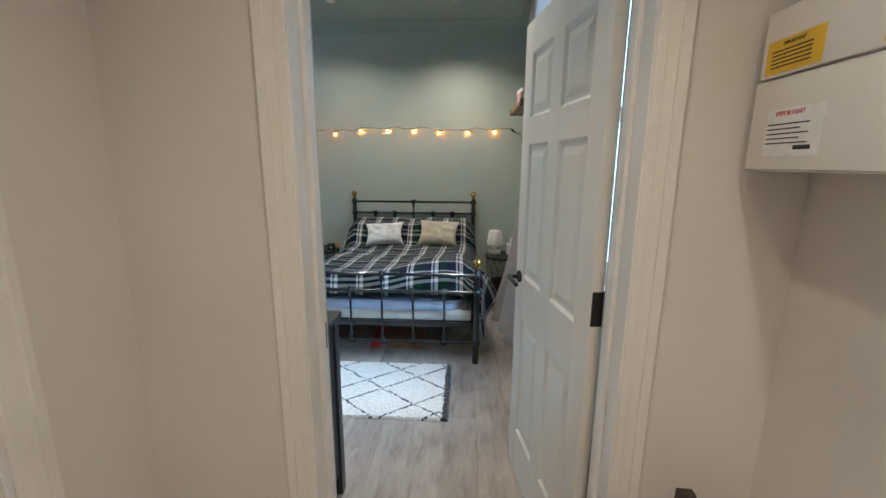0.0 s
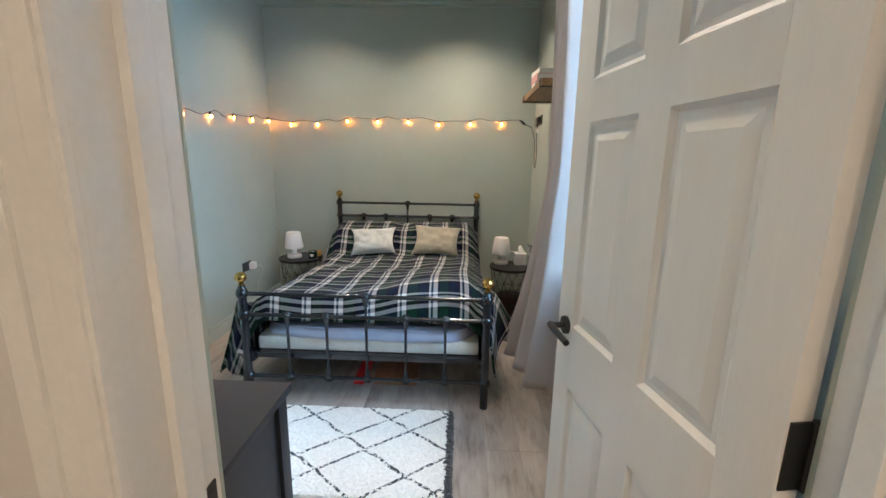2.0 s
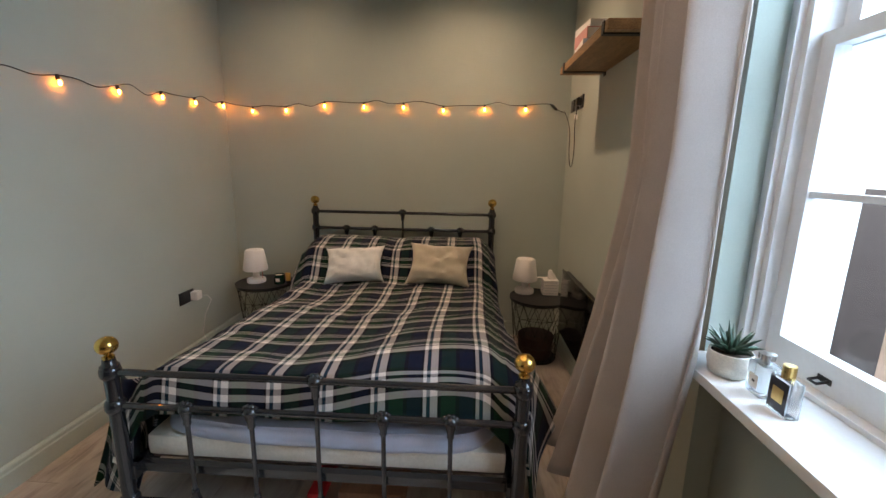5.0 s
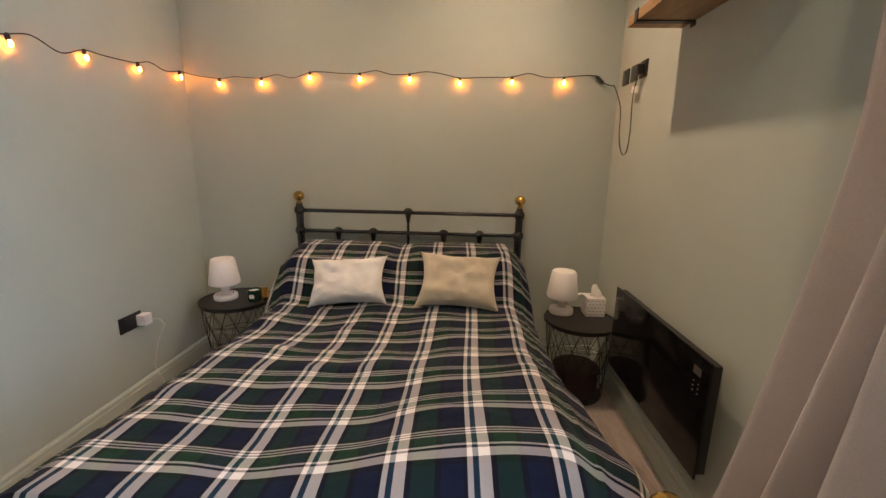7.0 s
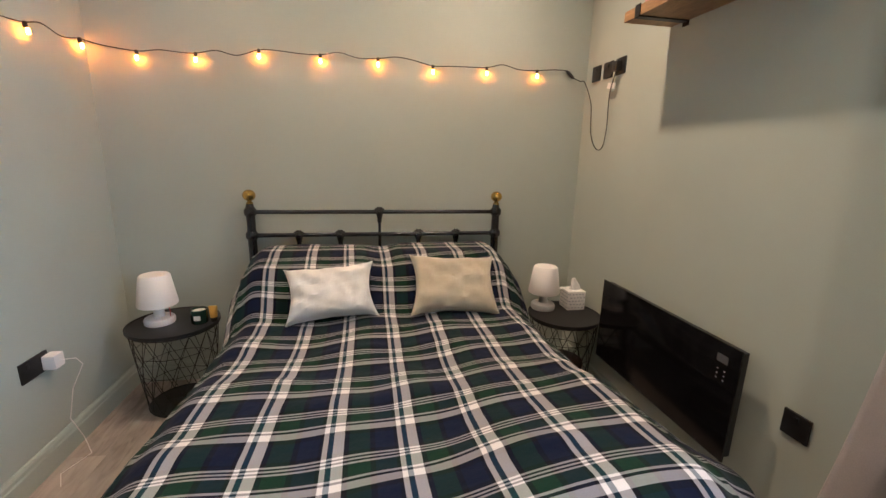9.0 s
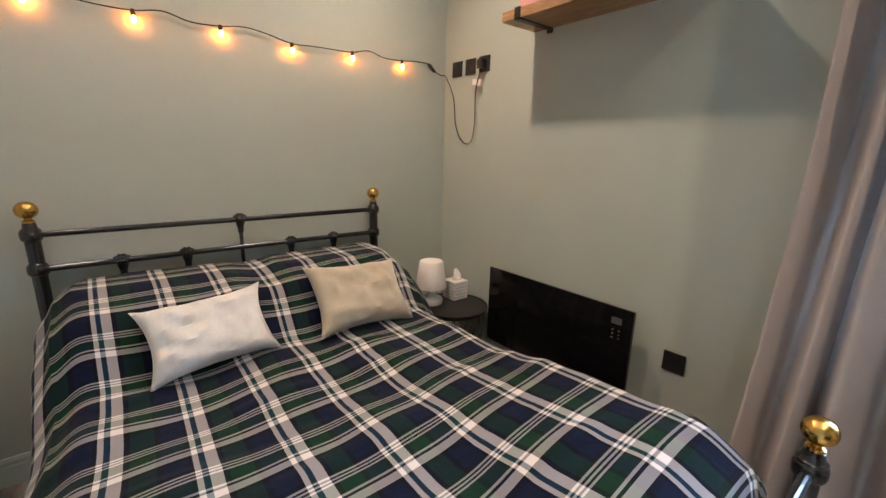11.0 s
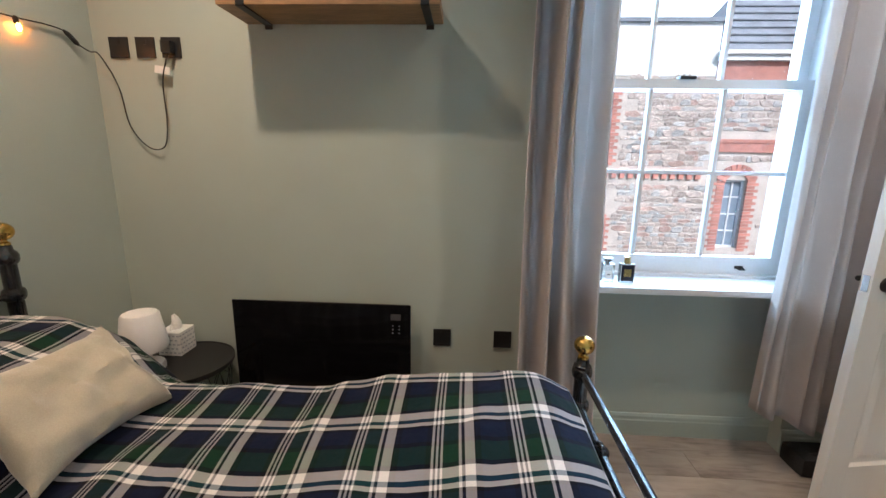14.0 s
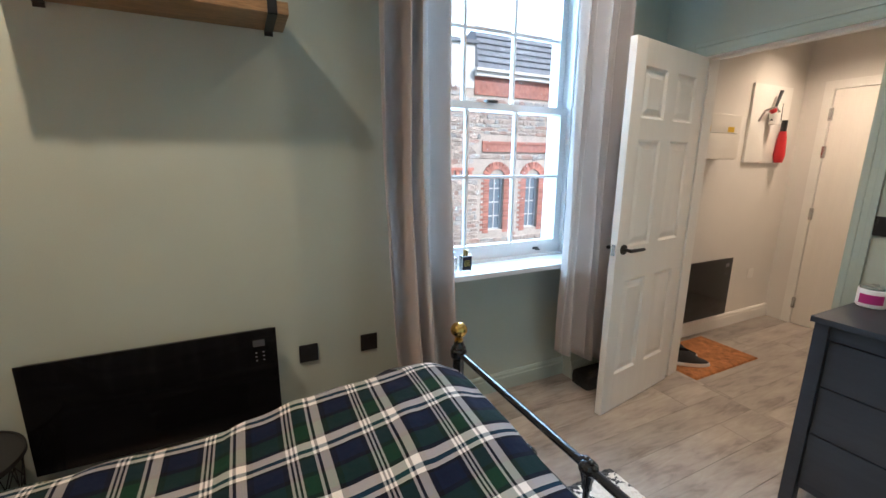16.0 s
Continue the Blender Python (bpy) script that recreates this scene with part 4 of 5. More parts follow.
wire_table("side_table", "black wire basket side table with round tray top beside the bed", 0.215, 0.472, pose(0.60, 10.085, 0))
wire_table("side_table", "black wire basket side table with round tray top near heater", 0.205, 0.472, pose(2.765, 9.93, 0))
small_lamp("table_lamp", "small white plastic table lamp on side table", pose(0.535, 10.08, 0.4725))
small_lamp("table_lamp", "small white plastic table lamp beside a tissue box", pose(2.675, 10.035, 0.4725, rz=40))
tb = thing("tissue_box", "patterned white tissue box with a tissue pulled up", "tissue box", (2.865, 10.03, 0.4725))
part("carton", boxes((-0.055, 0.055, -0.055, 0.055, 0, 0.115), bevel=0.002), PAPER, tb)
dots = bmesh.new()
for i in range(5):
    for j in range(5):
        a, z = -0.042 + 0.021 * i + (0.005 if j % 2 else -0.005), 0.015 + 0.021 * j
        box(dots, a - 0.006, a + 0.006, -0.0558, -0.055, z - 0.003, z + 0.003)
        box(dots, -0.0558, -0.055, a - 0.006, a + 0.006, z - 0.003, z + 0.003)
part("printed_pattern", dots, GREY_PRINT, tb, "grey dash pattern")


def tissue_place(u, v):
    a = u * 2 * math.pi
    r = 0.030 * (1 - v) ** 0.8 + 0.006 + 0.006 * math.sin(3 * a + 6 * v)
    return (0.01 + r * math.cos(a) - 0.01 * v, 0.5 * r * math.sin(a), 0.112 + 0.075 * v)


part("tissue", sheet(24, 10, tissue_place), PAPER, tb, "crumpled white tissue", smooth=True)
part("flap", sheet(6, 4, lambda u, v: (-0.05 - 0.06 * u, -0.02 + 0.04 * v * (1 - 0.5 * u), 0.117 + 0.012 * math.sin(3 * u))), PAPER, tb)
thicken(tb.children[-1], 0.001)
jar = thing("candle", "small candle in a dark green glass jar", "candle", (0.735, 10.06, 0.4725))
part("jar", lathe([(0, 0), (0.036, 0), (0.04, 0.005), (0.042, 0.075), (0.038, 0.076), (0.037, 0.055), (0, 0.055)]), GREEN_JAR, jar)
part("wax", lathe([(0, 0.05), (0.036, 0.05), (0.036, 0.066), (0, 0.066)]), WAX, jar)
part("label", boxes((-0.012, 0.02, -0.0432, -0.0425, 0.025, 0.05)), PAPER, jar, "small pale paper label")
tubeb = thing("hand_cream", "small amber tube standing on dark cap beside candle", "tube", (0.80, 10.075, 0.4725))
part("cap", lathe([(0, 0), (0.018, 0), (0.018, 0.022), (0, 0.022)], sides=18), BLACK_PLASTIC, tubeb)
bm = bmesh.new()
loops = [[bm.verts.new((rx * math.cos(a), ry * math.sin(a), z)) for a in (2 * math.pi * k / 16 for k in range(16))] for rx, ry, z in ((0.018, 0.018, 0.022), (0.02, 0.016, 0.05), (0.023, 0.003, 0.085))]
for a, b in zip(loops, loops[1:]):
    for k in range(16):
        bm.faces.new((a[k], a[(k + 1) % 16], b[(k + 1) % 16], b[k]))
bm.faces.new(loops[-1])
part("body", bm, AMBER_CARD, tubeb)
# Unidentified dark mass under the tabletop, built as a round domed form.
bk = thing("lidded_basket", "dark red-brown round form with domed top inside the wire side table", "basket", (2.765, 9.93, 0.0085))
part("body", lathe([(0, 0), (0.108, 0), (0.116, 0.01), (0.13, 0.08), (0.128, 0.15), (0, 0.15)], sides=36), MAROON, bk)
part("lid", lathe([(0, 0.15), (0.132, 0.15), (0.135, 0.156), (0.132, 0.172), (0.09, 0.182), (0, 0.185)], sides=36), MAROON, bk, "dark domed top")

# ---------------------------------------------------------------- heater, sockets, cables
def panel_heater(name, label, y0, y1, z0, z1, xf, xw):
    h = thing(name, label, "panel heater", ((xf + xw) / 2, (y0 + y1) / 2, z0))
    c = Vector(((xf + xw) / 2, (y0 + y1) / 2, z0))

    def hp(n, bm, mtl, lab=""):
        return part(n, turned(bm, Matrix.Translation(-c)), mtl, h, lab)
    hp("glass_front", boxes((xf, xf + 0.008, y0, y1, z0, z1), bevel=0.003), BLACK_GLASS, "glossy black glass front")
    hp("body", boxes((xf + 0.008, xf + 0.045, y0 + 0.012, y1 - 0.012, z0 + 0.012, z1 - 0.012), bevel=0.003), BLACK_MATT)
    for y in (y0 + 0.12, y1 - 0.12):
        hp("wall_bracket", boxes((xf + 0.045, xw, y - 0.015, y + 0.015, z0 + 0.06, z1 - 0.06)), BLACK_MATT)
    hp("display", boxes((xf - 0.0008, xf, y0 + 0.048, y0 + 0.095, z1 - 0.075, z1 - 0.045)), SCREEN, "small grey display")
    for j in range(3):
        for k in range(2):
            hp("button", boxes((xf - 0.0006, xf, y0 + 0.052 + 0.030 * k, y0 + 0.058 + 0.030 * k, z1 - 0.105 - 0.018 * j, z1 - 0.101 - 0.018 * j)), GREY_PRINT)
    return h


panel_heater("panel_heater", "black glass panel heater on bedroom wall", 8.895, 9.75, 0.295, 0.737, 2.885, XR)
panel_heater("panel_heater", "black glass panel heater on hallway wall", 5.27, 6.02, 0.17, 0.67, 3.02, HX1)


def wall_plate(name, label, x, face, y0, y1, z0, z1, sockets=1, plate=BLACK_PLASTIC):
    """A flat plate on a wall that faces -x (face -1) or +x (face 1)."""
    p = thing(name, label, "wall socket", (x, (y0 + y1) / 2, (z0 + z1) / 2))
    yc, zc = (y1 - y0) / 2, (z1 - z0) / 2

    def bx(d0, d1, a0, a1, b0, b1, bevel=0.0):
        xa, xb = sorted((face * d0, face * d1))
        return boxes((xa, xb, a0, a1, b0, b1), bevel=bevel)
    part("plate", bx(0.0, 0.008, -yc, yc, -zc, zc, 0.002), plate, p)
    for k in range(sockets):
        o = (k - (sockets - 1) / 2) * yc
        part("rocker", bx(0.008, 0.0105, o - 0.008, o + 0.008, zc - 0.032, zc - 0.012, 0.001), plate, p)
    return p


for yc in (10.212, 10.09, 9.972):
    wall_plate("wall_socket", "black square wall plate high on the wall", XR, -1, yc - 0.043, yc + 0.043, 1.822, 1.908)
for yc in (8.752, 8.455):
    wall_plate("wall_socket", "black square wall plate low on the wall", XR, -1, yc - 0.043, yc + 0.043, 0.50, 0.586)
wall_plate("wall_socket", "black double wall socket with plug", XL, 1, 9.565, 9.712, 0.435, 0.521, 2)
wall_plate("wall_socket", "white single socket on hallway wall", HX1, -1, 4.78, 4.866, 0.42, 0.506, 1, WHITE_GLOSS)
p = thing("wall_socket", "black double wall socket above the chest of drawers", "wall socket", (1.80, YD, 1.19))
part("plate", boxes((-0.073, 0.073, 0, 0.008, -0.043, 0.043), bevel=0.002), BLACK_PLASTIC, p)
for o in (-0.036, 0.036):
    part("rocker", boxes((o - 0.008, o + 0.008, 0.008, 0.0105, 0.012, 0.03)), BLACK_PLASTIC, p)

pl = thing("fairy_light_plug", "black plug with white tag in the high socket", "plug", (XR - 0.008, 9.972, 1.865))
part("plug_body", boxes((-0.035, 0, -0.02, 0.024, -0.028, 0.022), bevel=0.005), BLACK_PLASTIC, pl)
part("tag", turned(boxes((-0.022, -0.014, -0.035, 0.035, -0.018, 0.014), bevel=0.002), pose(0, 0.035, -0.095, 8)), PAPER, pl, "white paper tag on the cable")
ch = thing("phone_charger", "white phone charger in the double socket with thin cable", "charger", (XL + 0.0085, 9.70, 0.475))
part("charger_body", boxes((0.0, 0.05, -0.03, 0.028, -0.032, 0.03), bevel=0.007), LAMP_WHITE, ch)
part("cable", tube([(0.05, 0, 0), (0.09, 0.03, -0.01), (0.10, 0.05, -0.05), (0.05, 0.04, -0.16), (0.03, 0.02, -0.30), (0.05, 0.05, -0.42), (0.10, 0.0, -0.472), (0.05, -0.12, -0.474), (0.10, -0.2, -0.472)], 0.002, sides=6), LAMP_WHITE, ch)

fl = thing("fairy_lights", "string of warm festoon bulbs on black cable along two walls", "string lights", (XL, YB, 1.89))
O = Vector((XL, YB, 1.89))
left = [(7.38, 1.86), (7.70, 1.84), (8.03, 1.835), (8.335, 1.845), (8.60, 1.785), (8.925, 1.81), (9.265, 1.825), (9.60, 1.848), (9.925, 1.862), (10.265, 1.885)]
right = [(0.485, 1.855), (0.76, 1.862), (1.072, 1.898), (1.388, 1.894), (1.70, 1.894), (2.012, 1.874), (2.333, 1.883), (2.648, 1.885)]
pts, bulbs = [], []
for k, (y, z) in enumerate(left):
    bulbs.append((XL + 0.014, y, z, k))
    pts += [(XL + 0.012, y, z), (XL + 0.012, y + 0.10, z + 0.012 + 0.012 * math.sin(k * 3.3)), (XL + 0.012, y + 0.22, z - 0.006 + 0.014 * math.cos(k * 1.7))]
pts = pts[:-2] + [(XL + 0.02, YB - 0.03, 1.886), (XL + 0.08, YB - 0.014, 1.872)]
for k, (x, z) in enumerate(right):
    bulbs.append((x, YB - 0.014, z, k + 20))
    pts += [(x, YB - 0.012, z), (x + 0.10, YB - 0.012, z + 0.012 + 0.01 * math.sin(k * 2.3)), (x + 0.20, YB - 0.012, z + 0.006 * math.cos(k * 1.3))]
pts = pts[:-2] + [(2.76, YB - 0.012, 1.895), (2.84, YB - 0.014, 1.892), (2.88, YB - 0.02, 1.858), (2.93, YB - 0.03, 1.835), (2.942, YB - 0.06, 1.825), (2.975, YB - 0.10, 1.70), (2.975, YB - 0.13, 1.53), (2.97, YB - 0.21, 1.435), (2.965, YB - 0.29, 1.44), (2.965, YB - 0.315, 1.55), (2.955, YB - 0.325, 1.72), (2.955, 9.972, 1.84)]


def rounded(points, n=5):
    """A smooth line through the points."""
    v = [Vector(p) for p in points]
    out = []
    for k in range(len(v) - 1):
        a, b, c, d = v[max(k - 1, 0)], v[k], v[k + 1], v[min(k + 2, len(v) - 1)]
        for j in range(n):
            t = j / n
            out.append(0.5 * ((2 * b) + (c - a) * t + (2 * a - 5 * b + 4 * c - d) * t * t + (3 * b - a - 3 * c + d) * t ** 3))
    return out + [v[-1]]


part("cable", tube([q - O for q in rounded(pts)], 0.0028, sides=6), RUBBER, fl, "black rubber cable")
part("adapter", tube([Vector(q) - O for q in ((2.835, YB - 0.014, 1.895), (2.85, YB - 0.016, 1.885), (2.88, YB - 0.02, 1.857), (2.89, YB - 0.022, 1.85))], [0.004, 0.010, 0.010, 0.004], sides=10), RUBBER, fl)
for x, y, z, k in bulbs:
    c = Vector((x, y, z)) - O
    out = Vector((0.010, 0, 0)) if x < 0.3 else Vector((0, -0.010, 0))
    holder = part("bulb_holder", lathe([(0.0, -0.022), (0.008, -0.022), (0.009, -0.006), (0.006, 0.004), (0, 0.005)], c + out * 0.3, sides=10), RUBBER, fl)
    part("bulb", lathe([(0.0, -0.030), (0.005, -0.028), (0.0078, -0.022), (0.008, -0.016), (0.0065, -0.009), (0.005, -0.004), (0, -0.004)], c + out + Vector((0, 0, -0.018)), sides=12), BULB, holder, "glowing amber bulb")

# ---------------------------------------------------------------- shelf and books
sh = thing("wall_shelf", "rustic oiled oak wall shelf on dark metal brackets", "shelf", (2.867, 9.195, 1.96))
part("board", boxes((-0.117, 0.118, -0.425, 0.425, 0.0, 0.042), bevel=0.004), OAK, sh)
for y in (-0.37, 0.33):
    part("bracket", boxes((-0.121, 0.118, y - 0.016, y + 0.016, -0.005, 0.0), (-0.121, -0.117, y - 0.016, y + 0.016, -0.005, 0.046), (0.112, 0.118, y - 0.016, y + 0.016, -0.02, 0.0)), BLACK_MATT, sh, "dark metal strap bracket")
z = 2.0025
for k, (w, d, h, mtl) in enumerate(((0.155, 0.25, 0.05, PINK_PAPER), (0.16, 0.24, 0.03, PAPER), (0.15, 0.22, 0.06, PINK_PAPER), (0.14, 0.22, 0.035, PAPER))):
    bk = thing("book", "pink and cream book lying in a stack on the wall shelf", "book", (2.885, 9.44, z), "books on the wall shelf")
    part("cover", boxes((-w / 2, w / 2, -d / 2, d / 2, 0, 0.004), (-w / 2, w / 2, -d / 2, d / 2, h - 0.004, h), (-w / 2, -w / 2 + 0.004, -d / 2, d / 2, 0.004, h - 0.004)), mtl, bk)
    part("pages", boxes((-w / 2 + 0.004, w / 2 - 0.004, -d / 2 + 0.004, d / 2 - 0.004, 0.004, h - 0.004)), PAPER, bk)
    bk.matrix_world = pose(2.885, 9.44, z, rz=(3, -4, 2, 6)[k])
    z += h + 0.0004

# ---------------------------------------------------------------- window board
pot = thing("succulent_plant", "spiky dark green succulent in a round cream pot", "plant", (2.965, 8.09, 0.8585))
pot.scale = (0.86, 0.86, 0.86)
part("pot", lathe([(0, 0), (0.048, 0), (0.058, 0.01), (0.065, 0.045), (0.063, 0.08), (0.06, 0.082), (0.058, 0.07), (0, 0.07)], sides=36), CERAMIC, pot)
part("soil", lathe([(0, 0.066), (0.058, 0.066), (0.055, 0.074), (0, 0.078)], sides=24), SOIL, pot)
rnd = random.Random(4)
for k in range(34):
    a, lift, ln = k * 2.4, 0.25 + 1.05 * (k / 34), 0.068 + 0.03 * rnd.random()
    d = Vector((math.cos(a), math.sin(a), 0))
    base = Vector((0, 0, 0.078)) + d * 0.012
    pts3 = [base + (d * math.cos(lift) + Vector((0, 0, math.sin(lift)))) * ln * t + Vector((0, 0, 0.02 * t * (1 - t))) for t in (0, 0.3, 0.65, 1)]
    part("leaf", tube(pts3, [0.007, 0.0085, 0.005, 0.0006], sides=5), LEAF, pot)
b1 = thing("perfume_bottle", "square clear glass perfume bottle with silver stopper", "perfume bottle", (2.985, 7.985, 0.8585))
part("bottle", boxes((-0.024, 0.024, -0.028, 0.028, 0, 0.085), bevel=0.006), CLEAR, b1)
part("label", boxes((-0.0245, -0.024, -0.015, 0.015, 0.018, 0.055)), PAPER, b1, "cream paper label")
part("print", boxes((-0.0248, -0.0245, -0.005, 0.005, 0.034, 0.04)), INK, b1)
part("stopper", lathe([(0, 0.085), (0.011, 0.085), (0.011, 0.095), (0.018, 0.097), (0.019, 0.112), (0, 0.114)], sides=20), SILVER, b1)
b2 = thing("perfume_bottle", "flat dark perfume bottle with gold cap and label", "perfume bottle", (2.975, 7.90, 0.8585))
part("bottle", boxes((-0.016, 0.016, -0.032, 0.032, 0, 0.09), bevel=0.004), CLEAR, b2)
part("scent", boxes((-0.0165, -0.016, -0.028, 0.028, 0.008, 0.085)), LIQUID, b2)
part("label", boxes((-0.0172, -0.0165, -0.017, 0.017, 0.03, 0.065)), GOLD, b2, "gold label")
part("cap", tube([(0, 0, 0.09), (0, 0, 0.122)], 0.014, sides=20), GOLD, b2)

# ---------------------------------------------------------------- rug, things under the bed
rug = thing("rug", "cream pile rug with broken dark diamond lines", "rug", (1.652, 7.83, 0))


def rug_place(u, v):
    x, y = (u - 0.5) * 1.185, (v - 0.5) * 0.68
    e = min(u, 1 - u, v, 1 - v)
    lift = 0.020 * smooth01(e / 0.012)
    return (x + 0.006 * noise.noise((x * 3, y * 60, 1)) + 0.004 * noise.noise((y * 4, 0, 0)), y + 0.006 * noise.noise((x * 60, y * 3, 2)), 0.002 + lift * (0.9 + 0.25 * noise.noise((x * 70, y * 70, 0))))


part("rug_top", sheet(190, 110, rug_place), RUG_M, rug, smooth=True)
part("backing", boxes((-0.585, 0.585, -0.335, 0.335, 0.0005, 0.004)), PAPER, rug)
ub = thing("wooden_tray", "reddish wooden board lying on floor under the bed", "tray", (1.845, 8.61, 0))
part("board", boxes((-0.145, 0.145, -0.155, 0.17, 0.018, 0.045), bevel=0.003), UNDER_WOOD, ub)
for y in (-0.14, 0.15):
    part("foot", boxes((-0.14, 0.14, y - 0.012, y + 0.012, 0.0, 0.018)), UNDER_WOOD, ub)
rb = thing("box_file", "narrow red box lying on floor under the bed", "box", (1.60, 8.63, 0))
part("carton", boxes((-0.035, 0.035, -0.18, 0.19, 0.0, 0.03), bevel=0.002), RED, rb)
for x, n in ((1.25, 0.16), (2.2, 0.14)):
    s = thing("storage_box", "dark low storage box under the bed", "box", (x, 9.2, 0))
    part("body", boxes((-0.2, 0.2, -0.22, 0.3, 0, n), bevel=0.01), BLACK_PLASTIC, s)
    part("lid", boxes((-0.21, 0.21, -0.23, 0.31, n, n + 0.02), bevel=0.005), BLACK_PLASTIC, s)
# Unidentified dark area behind the door, filled with a low block and loop.
floor_block = thing("floor_bag", "dark low rounded block on floor behind the door", "bag", (2.86, 6.93, 0))
part("bag_body", box(bmesh.new(), -0.07, 0.08, -0.15, 0.16, 0.0, 0.10, 0.04), SHOE, floor_block, smooth=True)
part("strap", tube([(-0.02, -0.12, 0.09), (-0.05, -0.05, 0.125), (-0.05, 0.06, 0.13), (-0.02, 0.11, 0.09)], 0.007, sides=8), SHOE, floor_block)

# ---------------------------------------------------------------- chest of drawers and what stands on it
CH = Vector((1.167, 6.735, 0))
chest = thing("chest_of_drawers", "blue-black painted three-drawer chest with round knobs", "chest of drawers", CH)
hw, hd, ct = 0.62, 0.235, 0.868
part("top", boxes((-hw - 0.012, hw + 0.012, -hd, hd + 0.012, ct - 0.024, ct), bevel=0.003), NAVY_WOOD, chest)
for x in (-hw, hw):
    for y in (-hd + 0.025, hd - 0.025):
        sx = x - math.copysign(0.024, x)
        part("leg", boxes((sx - 0.024, sx + 0.024, y - 0.024, y + 0.024, 0, ct - 0.024), bevel=0.003), NAVY_WOOD, chest)
    sx = x - math.copysign(0.02, x)
    part("side_panel", boxes((sx - 0.009, sx + 0.009, -hd + 0.049, hd - 0.049, 0.11, ct - 0.024)), NAVY_WOOD, chest)
part("back_panel", boxes((-hw + 0.048, hw - 0.048, -hd + 0.015, -hd + 0.025, 0.11, ct - 0.024)), NAVY_WOOD, chest)
part("base_rail", boxes((-hw + 0.048, hw - 0.048, hd - 0.045, hd - 0.02, 0.11, 0.14)), NAVY_WOOD, chest)
part("frieze", boxes((-hw + 0.048, hw - 0.048, hd - 0.03, hd - 0.012, ct - 0.085, ct - 0.024), bevel=0.002), NAVY_WOOD, chest)
zz = 0.145
for h in (0.225, 0.205, 0.19):
    dr = part("drawer", boxes((-hw + 0.052, hw - 0.052, hd - 0.35, hd - 0.012, zz, zz + h), bevel=0.002), NAVY_WOOD, chest)
    for x in (-0.27, 0.27):
        part("knob", turned(lathe([(0, 0), (0.009, 0), (0.009, 0.012), (0.020, 0.018), (0.021, 0.026), (0.013, 0.033), (0, 0.034)], sides=18), Matrix.Translation((x, hd - 0.012, zz + h / 2)) @ pose(0, 0, 0, -90)), BLACK_IRON, dr, "round dark knob")
    zz += h + 0.006
cd = thing("candle", "white candle pot with magenta label on the chest", "candle", (1.745, 6.62, ct + 0.0005))
part("pot", lathe([(0, 0), (0.045, 0), (0.05, 0.006), (0.05, 0.075), (0.047, 0.078), (0.046, 0.068), (0, 0.066)], sides=30), LAMP_WHITE, cd)
lab = bmesh.new()
sheet(10, 1, lambda u, v: (0.0508 * math.cos(1.0 + 1.6 * u), 0.0508 * math.sin(1.0 + 1.6 * u), 0.018 + 0.04 * v), lab)
thicken(part("label", lab, MAGENTA, cd, "magenta paper label"), 0.0006)
part("lid", lathe([(0, 0.078), (0.046, 0.078), (0.046, 0.086), (0.012, 0.088), (0.012, 0.096), (0, 0.097)], sides=30), CLEAR, cd, "clear glass lid")
ph = thing("photo_frame", "black photo frame leaning on the chest", "picture frame", (1.60, 6.545, ct + 0.0005))
part("frame", turned(boxes((-0.10, -0.085, -0.008, 0.008, 0, 0.26), (0.085, 0.10, -0.008, 0.008, 0, 0.26), (-0.085, 0.085, -0.008, 0.008, 0, 0.015), (-0.085, 0.085, -0.008, 0.008, 0.245, 0.26)), pose(0, 0, 0, 12)), BLACK_MATT, ph)
part("picture", turned(boxes((-0.085, 0.085, -0.004, 0.002, 0.015, 0.245)), pose(0, 0, 0, 12)), GREY_PRINT, ph, "pale grey picture")

# ---------------------------------------------------------------- hallway things
cu = thing("consumer_unit", "white wall-mounted consumer unit with warning labels", "fuse box", (2.985, 6.0, 1.48))
U = Vector((2.985, 6.0, 1.48))


def cpart(n, bm, mtl, lab=""):
    return part(n, turned(bm, Matrix.Translation(-U)), mtl, cu, lab)


UY0, UY1 = 5.60, 6.295
cpart("enclosure", boxes((2.96, HX1, UY0, UY1, 1.48, 1.80), bevel=0.006), UNIT_WHITE)
cpart("cover", boxes((2.938, 2.96, UY0, UY1, 1.485, 1.662), bevel=0.006), UNIT_WHITE, "hinged white front cover")
cpart("upper_cover", boxes((2.942, 2.96, UY0, UY1, 1.668, 1.795), bevel=0.006), UNIT_WHITE)
cpart("warning_label", boxes((2.9412, 2.942, 6.14, 6.28, 1.673, 1.737)), YELLOW, "yellow warning label with small print")
for y in (5.675, 5.955):
    cpart("small_label", boxes((2.9412, 2.942, y, y + 0.075, 1.675, 1.713)), YELLOW, "small yellow label")
rows = []
for k in range(5):
    rows.append((2.9408, 2.9412, 6.165, 6.265, 1.684 + 0.0075 * k, 1.6865 + 0.0075 * k))
cpart("print_lines", boxes(*rows), INK)
cpart("notice_label", boxes((2.9372, 2.938, 6.105, 6.245, 1.512, 1.602)), PAPER, "white notice label with small print")
TXT = Matrix.Translation((2.9368 - U.x, 0, 0)) @ Matrix(((0, 0, -1, 0), (-1, 0, 0, 0), (0, 1, 0, 0), (0, 0, 0, 1)))
w1 = words("lettering", "IMPORTANT", 0.013, Matrix.Translation((0, 6.185 - U.y, 1.588 - U.z)) @ TXT, RED_INK, cu)
w2 = words("lettering", "IMPORTANT", 0.010, Matrix.Translation((0.0038, 6.21 - U.y, 1.7235 - U.z)) @ TXT, INK, cu)
